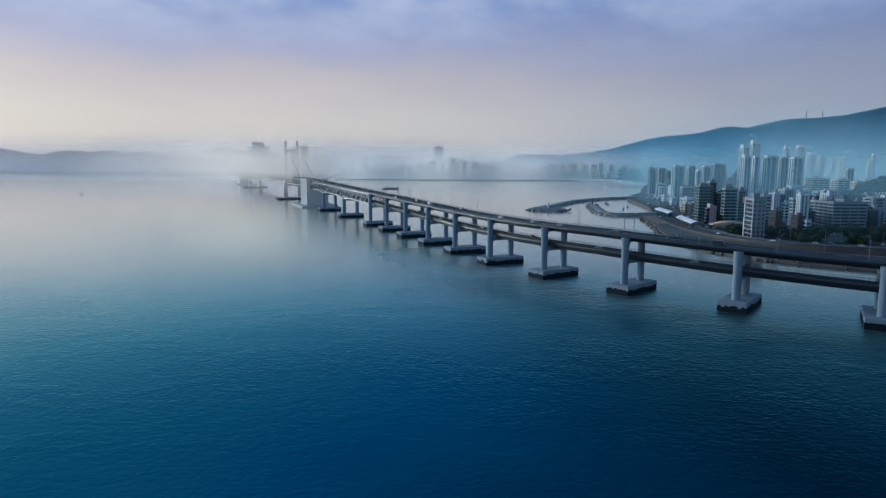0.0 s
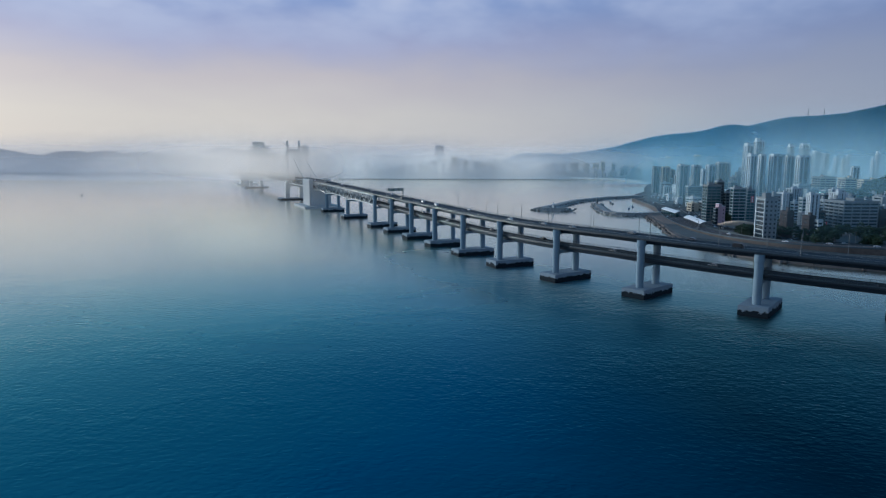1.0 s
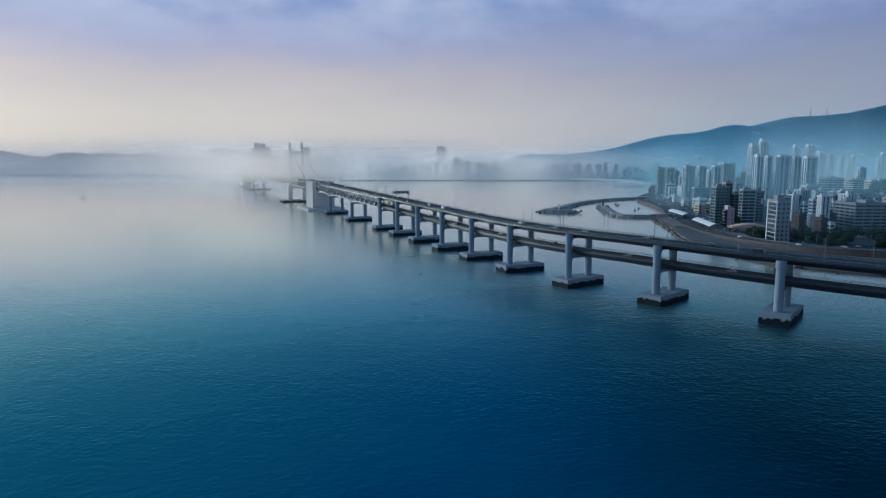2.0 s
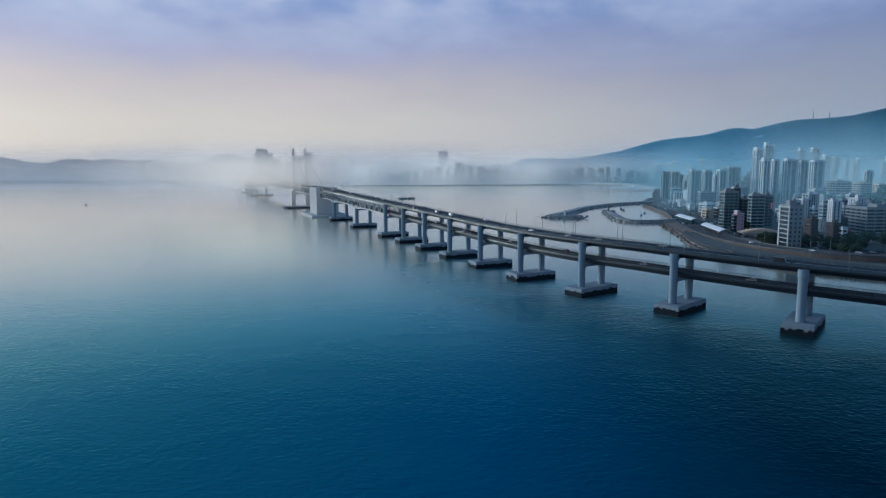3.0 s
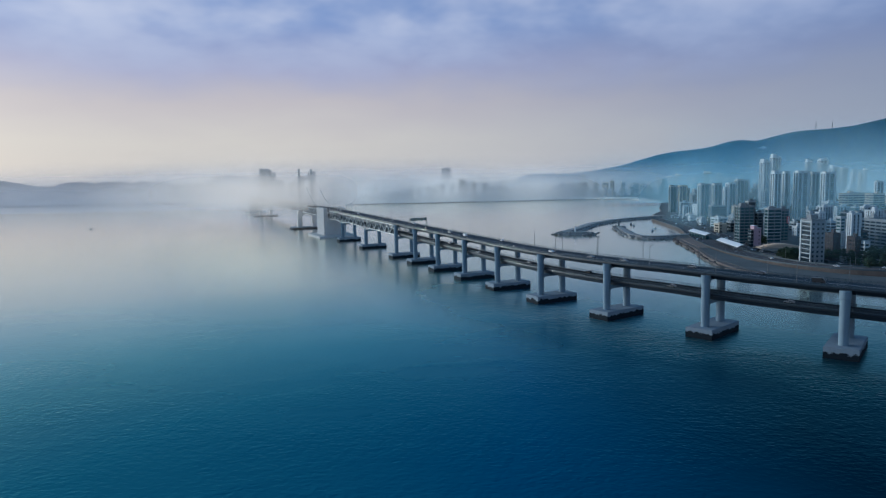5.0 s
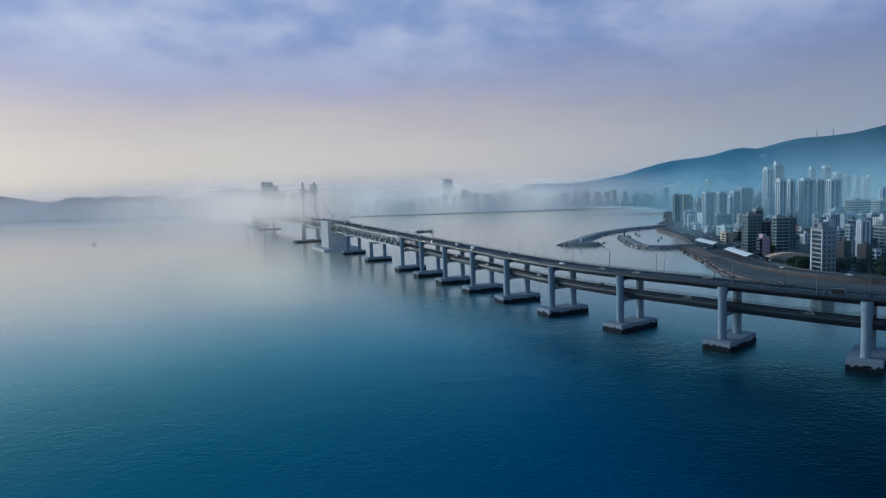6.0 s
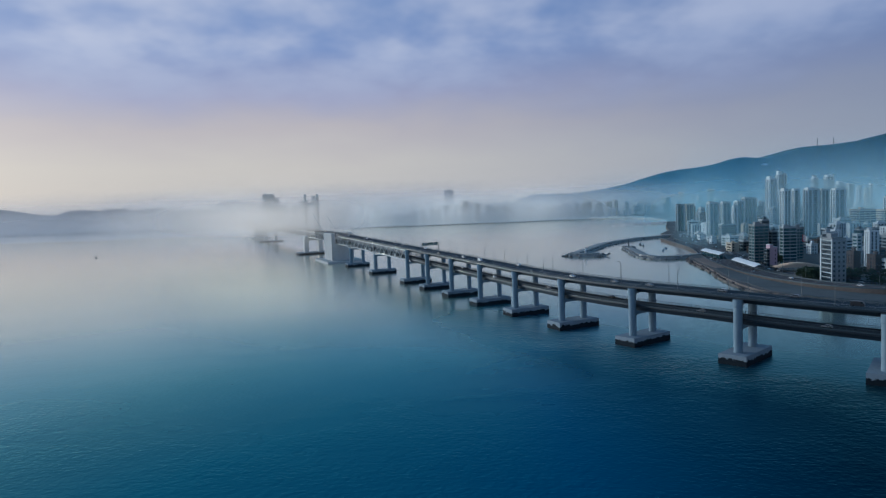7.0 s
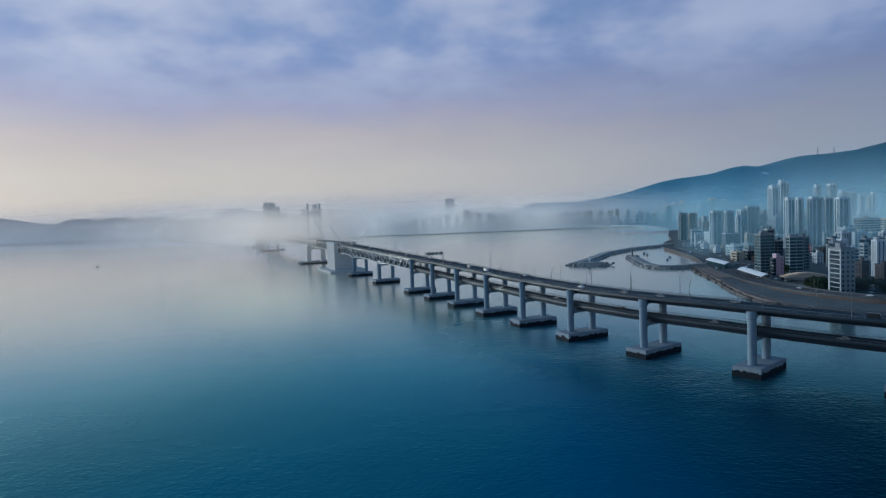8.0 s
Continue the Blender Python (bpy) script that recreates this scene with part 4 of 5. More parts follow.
building("apartment_tower", "pale apartment tower against the hill", 755.6, 1204.2, 12.6, 8.4, 54.4, "strips", "white", GLASS)
building("apartment_tower", "pale apartment tower against the hill", 1078.8, 1644.0, 7.2, 8.0, 68.6, "strips", "white", GLASS)
building("apartment_tower", "pale apartment tower against the hill", 1102.8, 1664.0, 8.7, 8.0, 84.4, "strips", "white", GLASS)
building("apartment_block", "tan slab apartment block with a pale roof edge", 576.8, 996.6, 24.1, 23.2, 41.8, "bands", "tan", GLASS)
building("apartment_block", "tan slab apartment block with a pale roof edge", 626.9, 1020.3, 17.6, 20.7, 39.6, "bands", "tan", GLASS)
building("apartment_block", "tan slab apartment block with a pale roof edge", 672.9, 1037.9, 27.0, 15.8, 36.5, "bands", "tan", GLASS)
building("office_building", "broad brown stone office block with ribbon windows", 412.1, 666.8, 34.8, 33.7, 26.5, "bands", "stone", GLASS)
building("office_building", "white mid-rise block with slit windows", 366.6, 656.0, 9.1, 8.0, 33.6, "strips", "white", GLASS)
building("apartment_block", "brown brick block of flats", 299.7, 577.9, 6.0, 11.8, 22.4, "grid", "brown", GLASS)
building("apartment_block", "dark brick block with a pale frame", 329.8, 595.7, 6.3, 11.5, 17.0, "grid", "brown", GLASS)
building("apartment_block", "small white framed apartment block", 334.2, 589.0, 4.6, 8.0, 13.8, "bands", "white", GLASS)
building("apartment_block", "grey mid-rise block with banded windows", 348.1, 694.0, 8.5, 8.0, 31.5, "bands", "grey", GLASS)
building("apartment_block", "dark mid-rise block with pale piers", 373.6, 724.0, 6.9, 8.0, 31.2, "strips", "white", GLASS)
building("apartment_block", "white low block with a flat roof", 395.3, 739.3, 7.8, 8.5, 20.3, "bands", "white", GLASS)
building("apartment_block", "grey mid-rise block with teal glass", 383.4, 704.0, 4.9, 8.0, 27.4, "bands", "grey", TEAL_GLASS)
hall = building("office_building", "blue sheet-roofed hall below a wooded hill", 526.0, 769.2, 36.7, 18.4, 24.6, "plain", "grey", GLASS, roof=BLUE_ROOF)
bm = bmesh.new()
beam(bm, (-18, -9.6, 25.9), (18, -9.6, 25.9), 0.5, 0.5)
beam(bm, (-18, -9.6, 31.5), (18, -9.6, 33.5), 0.5, 0.5)
for i in range(9):
    a, c = -18 + 4 * i, -16 + 4 * i
    beam(bm, (a, -9.6, 26), (c, -9.6, 31.7 + 0.055 * (c + 18)), 0.4, 0.4)
    beam(bm, (c, -9.6, 31.7 + 0.055 * (c + 18)), (a + 4, -9.6, 26), 0.4, 0.4)
part("roof_truss", bm, WHITE, hall, "white zigzag roof truss")
building("apartment_block", "grey residential block below the hill", 418.9, 724.0, 6.9, 8.0, 23.9, "bands", "grey", GLASS)
building("apartment_block", "dark mid-rise block among offices", 327.6, 764.0, 6.0, 8.0, 30.3, "bands", "dark", GLASS)
building("office_building", "beige pavilion with a flat roof near the harbour", 328.6, 868.3, 9.8, 16.5, 10.2, "plain", "tan", GLASS)


# ---- the far shore ----
def far_tower(x, y, w, d, h, wall, label, spire=0.0, seed=0):
    b = building("apartment_tower", label, x, y, w, d, h, "bands", wall, TEAL_GLASS, floor_h=6.0, seed=seed)
    if spire:
        bm = bmesh.new()
        tube(bm, [(0, 0, h, 1.6), (0, 0, h + spire, 0.4)], 8)
        part("spire", bm, STEEL, b)


for x, w, h, sp in ((-846, 26, 143, 0), (-816, 28, 140, 7), (-792, 15, 122, 0), (-767, 28, 92, 0), (-672, 28, 108, 0), (-621, 30, 126, 0), (-716, 22, 84, 0)):
    far_tower(x, 2905 + (x * 7) % 40, w, 24, h, "white", "very tall tower block standing out of the mist", sp, abs(x))
far_tower(-22, 3240, 46, 30, 134, "white", "broad tall tower block standing over the far shore")


def beach_y(x):
    if x < 128:
        return 2330 + 0.16 * abs(x - 128)
    return 2330 + 0.33 * (x - 128) if x < 450 else 2430 - 0.35 * (x - 450)


rng = random.Random(5)
x = -400.0
while x < 640:
    w = rng.uniform(9, 15)
    y0 = beach_y(x) + rng.uniform(45, 70)
    building("shore_block", "pale slab apartment block on the far shore", x, y0, w, 13, rng.choice((27, 29, 30, 32, 22)) + rng.uniform(-2, 2), rng.choice(("grid", "bands")), "white", TEAL_GLASS, floor_h=4.5, group="blocks along the far shore")
    x += w + rng.uniform(3, 9)
for lo, hi, far, low, tall in ((-300, 1150, (140, 260), 30, 46), (-180, 1250, (300, 560), 44, 66)):
    x = float(lo)
    while x < hi:
        w = rng.uniform(13, 24)
        k = 0.5 + 0.5 * math.sin(x * 0.013 + 1.0)
        building("shore_block", "pale tall apartment block in the haze", x, beach_y(x) + rng.uniform(*far), w, 16, rng.uniform(low, tall) + 20 * k, rng.choice(("grid", "bands", "strips")), rng.choice(("white", "white", "tan")), TEAL_GLASS, floor_h=5.0, group="blocks along the far shore")
        x += w + rng.uniform(3, 24)


# ---- city fabric between the large blocks ----
def free(x, y, r):
    return all((x - a) ** 2 + (y - b) ** 2 > (r + c) ** 2 * 0.8 for a, b, c in TAKEN)


def shore_x(y):
    pts = ((400, 330), (462, 265), (530, 245), (620, 262), (700, 285), (860, 330), (1000, 352), (1215, 392), (1400, 450), (1560, 500), (2000, 680), (2300, 740))
    for (y0, x0), (y1, x1) in zip(pts, pts[1:]):
        if y0 <= y <= y1:
            return x0 + (x1 - x0) * (y - y0) / (y1 - y0)
    return 760.0


rng = random.Random(11)
made = 0
while made < 300:
    y = 560 + 1300 * rng.random() ** 1.6
    x = shore_x(y) + 12 + rng.random() ** 1.1 * (0.66 * y + 140 - shore_x(y))
    if y < 640 or (y < 720 and x < 372):
        continue
    w, d = rng.uniform(8, 17), rng.uniform(8, 16)
    if not free(x, y, max(w, d) / 2 + 1.0):
        continue
    near = y < 700
    h = rng.uniform(9, 19) if near else rng.uniform(6, 14) if y < 1060 and x < 0.5 * y else rng.uniform(14, 33) if y < 1000 and x > 330 else rng.uniform(9, 26) if y < 1300 else rng.uniform(12, 46)
    if x > 0.6 * y and not near:
        h *= 0.7
    wall = rng.choice(("white", "grey", "grey", "tan", "brown", "dark", "dark", "stone", "white"))
    style = rng.choice(("bands", "ribbon", "grid", "strips", "ribbon"))
    roof = rng.choice((None, None, GREEN_ROOF, None, BLUE_ROOF))
    kind = {"white": "white-rendered", "grey": "grey-rendered", "tan": "tan-rendered", "brown": "brown brick", "dark": "dark clad", "stone": "pale stone"}[wall]
    building("low_rise_building", f"{kind} low-rise city block with a flat roof", x, y, w, d, h, style, wall, TEAL_GLASS if made % 3 == 0 else GLASS, turn=rng.choice((0, 8, -12, 20)), roof=roof, group="city blocks", seed=made)
    made += 1


# sheds and kiosks on the harbour front
made = 0
while made < 70:
    y = 880 + 420 * rng.random()
    x = shore_x(y) + 5 + rng.random() * 85
    w, d = rng.uniform(4, 11), rng.uniform(4, 10)
    if not free(x, y, max(w, d) / 2 + 0.8):
        continue
    wall = rng.choice(("white", "grey", "tan", "white"))
    building("harbour_shed", f"low {wall} flat-roofed shed on the harbour front", x, y, w, d, rng.uniform(3.5, 8), "plain", wall, GLASS, turn=rng.choice((10, 18, 25)), roof=rng.choice((None, BLUE_ROOF, GREEN_ROOF, None)), group="sheds on the harbour front", seed=made)
    made += 1


# the broad office's rounded corner, a red sign, the tan awning
def upright_sign(x, y, z0, z1, w, material, label):
    s = thing("sign_board", label, "sign", Matrix.Translation((x, y, z0)))
    bm = bmesh.new()
    box(bm, -w / 2, w / 2, -0.3, 0.3, 0, z1 - z0)
    part("panel", bm, material, s)
    bm = bmesh.new()
    for k in (0.2, 0.5, 0.8):
        box(bm, -w * 0.3, w * 0.3, -0.36, -0.3, (z1 - z0) * k - 0.8, (z1 - z0) * k + 0.8)
    part("lettering", bm, WHITE, s, "pale lettering bars")


upright_sign(327.0, 700.5, 26.0, 33.0, 2.6, RED, "red upright sign board on a dark block")
upright_sign(374.0, 649.0, 5.0, 10.0, 9.0, RED, "red shop sign at the foot of an office")


# ---- roads on land ----
def smooth_line(points, step=8.0):
    """Catmull-Rom through plan points."""
    p = [Vector(points[0])] + [Vector(q) for q in points] + [Vector(points[-1])]
    out = []
    for i in range(1, len(p) - 2):
        n = max(2, int((p[i + 1] - p[i]).length / step))
        for k in range(n):
            t = k / n
            out.append(0.5 * (2 * p[i] + (p[i + 1] - p[i - 1]) * t + (2 * p[i - 1] - 5 * p[i] + 4 * p[i + 1] - p[i + 2]) * t * t + (3 * p[i] - p[i - 1] - 3 * p[i + 1] + p[i + 2]) * t ** 3))
    return out + [p[-2]]


def ribbon(bm, line, lo, hi, z0, z1):
    """A flat band from lo to hi metres beside a plan line."""
    rings = []
    for i, p in enumerate(line):
        d = (line[min(i + 1, len(line) - 1)] - line[max(i - 1, 0)]).normalized()
        n = Vector((d.y, -d.x))
        a, c = p.xy + n * lo, p.xy + n * hi
        z = p.z
        rings.append([bm.verts.new((*q, z + dz)) for q, dz in ((a, z0), (c, z0), (c, z1), (a, z1))])
    for r, s in zip(rings, rings[1:]):
        for i in range(4):
            j = (i + 1) % 4
            bm.faces.new((r[i], r[j], s[j], s[i]))
    bm.faces.new(rings[0][::-1])
    bm.faces.new(rings[-1])


SHORE_ROAD = smooth_line([(340, 1150, 3.5), (315, 960, 3.5), (285, 840, 3.5), (262, 740, 4.0), (248, 650, 4.6), (247, 580, 5.2), (262, 522, 6.2), (300, 482, 7.5), (380, 440, 9.0), (520, 385, 10.0), (720, 300, 10.0)])


def land_road(line, half, label):
    bm = bmesh.new()
    ribbon(bm, line, -half - 0.6, half + 0.6, -8.0, 0.0)
    bmesh.ops.recalc_face_normals(bm, faces=bm.faces)
    body = part("road", bm, BROWN_ROCK)
    tagged(body, label, "road", kind="structure")
    bm = bmesh.new()
    ribbon(bm, line, -half, half, 0.004, 0.08)
    part("roadway", bm, OLD_ASPHALT, body)
    bm = bmesh.new()
    for o in (-half * 0.5, 0.0, half * 0.5):
        for a in range(0, len(line) - 2, 2):
            ribbon(bm, line[a:a + 2], o - 0.1, o + 0.1, 0.085, 0.09)
    part("lane_marking", bm, MARKING, body, "worn white lane lines")
    for o in (-half - 0.3, half + 0.3):
        bm = bmesh.new()
        ribbon(bm, line, o - 0.2, o + 0.2, 0.0, 0.95)
        part("barrier", bm, RAIL, body, "grey steel road barrier")


land_road(SHORE_ROAD, 9.5, "wide grey shore road curving behind the bridge")
INNER = smooth_line([(330, 900, 3.5), (290, 735, 3.6), (274, 650, 3.6), (276, 590, 3.7), (300, 540, 3.8), (360, 505, 4.0), (470, 470, 4.0), (640, 430, 4.0)])
land_road(INNER, 6.0, "grey city street lined with parked cars")


# ---- white-roofed halls beside the shore road ----
def canopy(x0, y0, x1, y1, w, z, label, glazed=True):
    a, b = Vector((x0, y0, 0)), Vector((x1, y1, 0))
    length = (b - a).length
    m = Matrix.Translation((a.x, a.y, 3.5)) @ (b - a).to_track_quat("Y", "Z").to_matrix().to_4x4()
    c = thing("canopy", label, "canopy", m)
    bm = bmesh.new()
    n = 8
    prof = [(-w / 2 + w * i / n, z - 0.9 + 2.4 * (1 - i / n) + 0.4 * math.sin(math.pi * i / n)) for i in range(n + 1)]
    loop = prof + [(px, pz - 0.35) for px, pz in prof[::-1]]
    f = [bm.verts.new((px, 0, pz)) for px, pz in loop]
    k = [bm.verts.new((px, length, pz)) for px, pz in loop]
    for i in range(len(loop)):
        j = (i + 1) % len(loop)
        bm.faces.new((f[i], f[j], k[j], k[i]))
    bm.faces.new(f[::-1])
    bm.faces.new(k)
    bmesh.ops.recalc_face_normals(bm, faces=bm.faces)
    part("roof", bm, WHITE, c, "white curved sheet roof")
    for i in range(7):
        for o in (-w / 2 + 0.8, w / 2 - 0.8):
            bm = bmesh.new()
            y = 1.0 + (length - 2) * i / 6
            box(bm, o - 0.25, o + 0.25, y - 0.25, y + 0.25, 0, z - 1.2 + 2.4 * (0.5 - o / w))
            part("post", bm, STEEL, c)
    if glazed:
        bm = bmesh.new()
        box(bm, -w / 2 + 1.3, w / 2 - 1.3, 2.5, length - 2.5, 0, z - 1.5)
        part("glazed_wall", bm, TEAL_GLASS, c)


canopy(279, 838, 273, 770, 6.0, 6.2, "white-roofed glazed hall beside the shore road")
canopy(263, 716, 252, 642, 6.0, 6.2, "white-roofed open hall beside the shore road", False)

bm = bmesh.new()
prism(bm, [(249, 792), (243, 760), (233, 690), (246, 690), (262, 770), (266, 800)][::-1], 3.4, 3.7)
bmesh.ops.recalc_face_normals(bm, faces=bm.faces)
tagged(part("pavement", bm, PAVING), "pale paved quay beside the harbour", "quay", kind="structure")

awning = thing("tent_roof", "long tan membrane roof beside a car park", "tent", Matrix.Translation((288, 643, 3.5)))
TAKEN.append((288, 643, 18))
bm = bmesh.new()
n = 14
for i in range(n):
    x0, x1 = -19 + 38 * i / n, -19 + 38 * (i + 1) / n - 0.05
    q = 2.8 * math.sin(math.pi * (i + 0.5) / n)
    box(bm, x0, x1, -6, 6, 3.9, 4.5 + q)
    box(bm, x0, x1, -4, 4, 4.5 + q, 5.1 + q)
part("membrane", bm, AMBER, awning)
for sx in (-18, -9, 0, 9, 18):
    for sy in (-4, 4):
        bm = bmesh.new()
        box(bm, sx - 0.15, sx + 0.15, sy - 0.15, sy + 0.15, 0, 4.25)
        part("post", bm, STEEL, awning)


# ---- breakwaters ----
def breakwater(points, half, top, label, count, seed, stone=ROCK):
    rng = random.Random(seed)
    line = smooth_line([(x, y, 0) for x, y in points], 6.0)
    bm = bmesh.new()
    ribbon(bm, line, -half * 0.5, half * 0.5, -3, top)
    ribbon(bm, line, -half, half, -3, top * 0.45)
    bmesh.ops.recalc_face_normals(bm, faces=bm.faces)
    body = part("breakwater", bm, stone)
    tagged(body, label, "breakwater", kind="structure")
    lumps = []
    for k in range(4):
        b2 = bmesh.new()
        lump(b2, (0, 0, 0), (1, 1, 0.8), rng, 1)
        lumps.append(mesh_of("boulder", b2, stone))
    for k in range(count):
        i = rng.randrange(len(line) - 1)
        d = (line[i + 1] - line[i]).normalized()
        n = Vector((d.y, -d.x, 0))
        o = rng.choice((-1, 1)) * rng.uniform(half * 0.5, half * 1.15)
        p = line[i] + d * rng.uniform(0, 6) + n * o
        r = rng.uniform(1.1, 2.2)
        z = max(0.1, top * (1.35 - abs(o) / half))
        st = part("boulder", rng.choice(lumps), stone, body)
        st.matrix_basis = Matrix.LocRotScale((p.x, p.y, z * 0.8), Euler((0, 0, rng.random() * 6)), (r, r, r))
    e = line[-1]
    for k in range(26):
        a = rng.random() * 6.28
        st = part("boulder", rng.choice(lumps), stone, body)
        q = half * rng.uniform(0.2, 1.2)
        st.matrix_basis = Matrix.LocRotScale((e.x + q * math.cos(a), e.y + q * math.sin(a), rng.uniform(0.3, top)), Euler((0, 0, a)), (2, 2, 2))
    return line


breakwater([(382, 1250), (340, 1215), (290, 1180), (218, 1090), (168, 985), (132, 918)], 10.5, 4.2, "grey rubble breakwater round a small harbour", 260, 3)
breakwater([(132, 918), (148, 906), (168, 905)], 9.5, 4.6, "rubble head of the harbour breakwater", 40, 5)
breakwater([(286, 852), (250, 832), (222, 836), (214, 870), (222, 930), (232, 1000)], 8.0, 4.0, "grey rubble inner breakwater of the harbour", 230, 4)

breakwater([(288, 858), (266, 836), (247, 788), (229, 684), (212, 606), (208, 532), (236, 456), (318, 394)], 5.0, 3.2, "brown rubble slope along the sea wall", 200, 6, BROWN_ROCK)


def beacon(x, y, z, h, material, label):
    b = thing("beacon", label, "beacon", Matrix.Translation((x, y, z)))
    bm = bmesh.new()
    tube(bm, [(0, 0, -1.5, 1.5), (0, 0, h * 0.75, 1.0), (0, 0, h * 0.75, 1.4), (0, 0, h * 0.8, 1.4)], 12)
    part("shaft", bm, material, b)
    bm = bmesh.new()
    tube(bm, [(0, 0, h * 0.8, 0.8), (0, 0, h * 0.93, 0.8), (0, 0, h, 0.1)], 10)
    part("lantern", bm, STEEL, b)


beacon(150, 914, 3.8, 9.0, WHITE, "small white harbour beacon on the breakwater head")
beacon(232, 998, 4.0, 10.0, WALLS["dark"], "small dark harbour beacon on the inner breakwater")


# ---- moored boats, one boat out on the water ----
def boat(x, y, turn, length, material, label, group=""):
    b = thing("boat", label, "boat", Matrix.Translation((x, y, 0)) @ Matrix.Rotation(radians(turn), 4, "Z"), group)
    bm = bmesh.new()
    w = length * 0.15
    prism(bm, [(-w, -length / 2), (w, -length / 2), (w, length * 0.2), (0, length / 2), (-w, length * 0.2)], -0.4, length * 0.11)
    part("hull", bm, material, b)
    bm = bmesh.new()
    box(bm, -w * 0.7, w * 0.7, -length * 0.3, length * 0.08, length * 0.11, length * 0.26)
    part("cabin", bm, WALLS["grey"], b)
    bm = bmesh.new()
    tube(bm, [(0, 0, length * 0.26, 0.12), (0, 0, length * 0.6, 0.06)], 6)
    part("mast", bm, STEEL, b)


boat(-708, 1262, 60, 9, WALLS["grey"], "small grey fishing boat on open water")
rng = random.Random(8)
for k in range(4):
    boat(rng.uniform(262, 305), rng.uniform(905, 1080), rng.uniform(-20, 20), rng.uniform(8, 13), rng.choice((WALLS["dark"], BLUE_ROOF, WALLS["grey"])), "small moored harbour boat with a white cabin", "boats in the harbour")


# ---- street lamps, sign gantry, vehicles ----
def street_lamp_master():
    b = thing("street_lamp", "grey steel street lamp on the bridge parapet", "street lamp", group="street lamps on the bridge")
    bm = bmesh.new()
    tube(bm, [(0, 0, 0, 0.18), (0, 0, 9.4, 0.10)], 8)
    part("post", bm, STEEL, b)
    bm = bmesh.new()
    for a, c in zip([(0, 0, 9.3), (0.5, 0, 9.9), (1.2, 0, 10.2)], [(0.5, 0, 9.9), (1.2, 0, 10.2), (2.0, 0, 10.3)]):
        beam(bm, a, c, 0.11, 0.11)
    part("arm", bm, STEEL, b)
    bm = bmesh.new()
    box(bm, 1.9, 2.8, -0.2, 0.2, 10.2, 10.42)
    part("lantern", bm, RAIL, b)
    return b


lamp = street_lamp_master()
first = True
s = -430.0
while s < 780:
    for o in (9.0, -9.0):
        q = s if o > 0 else s + 17
        x, y, h = axis(q)
        p = on(q, o, road_z(q) + 0.5)
        m = Matrix.Translation(p) @ Matrix.Rotation(h + (math.pi if o > 0 else 0), 4, "Z")
        if first:
            lamp.matrix_basis, first = m, False
        else:
            copy_thing(lamp, m)
    s += 34.0

for k in range(6, len(SHORE_ROAD) - 4, 4):
    p = SHORE_ROAD[k]
    d = (SHORE_ROAD[k + 1] - SHORE_ROAD[k - 1]).normalized()
    c = copy_thing(lamp, Matrix.Translation(p + Vector((-d.y, d.x, 0)) * 9.8 + Vector((0, 0, 0.5))) @ Matrix.Rotation(math.atan2(d.y, d.x) - math.pi / 2, 4, "Z"))
    tagged(c, "grey steel street lamp beside the shore road", group="street lamps on the shore road")


def sign_gantry(s):
    g = thing("sign_gantry", "dark green road sign boards on a steel gantry over the bridge", "sign gantry", frame_at(s, road_z(s)))
    for o in (-8.9, 8.9):
        bm = bmesh.new()
        tube(bm, [(o, 0, 0.1, 0.35), (o, 0, 9.0, 0.25)], 10)
        part("post", bm, STEEL, g)
    bm = bmesh.new()
    for z in (6.4, 7.6):
        beam(bm, (-8.9, 0, z), (8.9, 0, z), 0.3, 0.3)
    for i in range(8):
        beam(bm, (-8.4 + 2.1 * i, 0, 6.4), (-7.3 + 2.1 * i, 0, 7.6), 0.14, 0.14)
    part("cross_truss", bm, STEEL, g)
    for x0, x1 in ((-7.4, -1.6), (-1.0, 3.6), (4.2, 8.0)):
        bm = bmesh.new()
        box(bm, x0, x1, -0.45, -0.3, 5.6, 8.4)
        panel = part("sign_panel", bm, SIGN_GREEN, g)
        bm = bmesh.new()
        for z in (6.3, 7.1, 7.8):
            box(bm, x0 + 0.6, x1 - 0.8 - 0.3 * (z > 7), -0.49, -0.455, z - 0.14, z + 0.14)
        part("lettering", bm, WHITE, panel, "white lettering bars")


sign_gantry(178.0)

CAR_PAINT = [surface("car_paint", c, 0.3, vary=0.05, bump=0) for c in ((0.75, 0.76, 0.77), (0.04, 0.042, 0.045), (0.30, 0.31, 0.32), (0.16, 0.17, 0.19))]


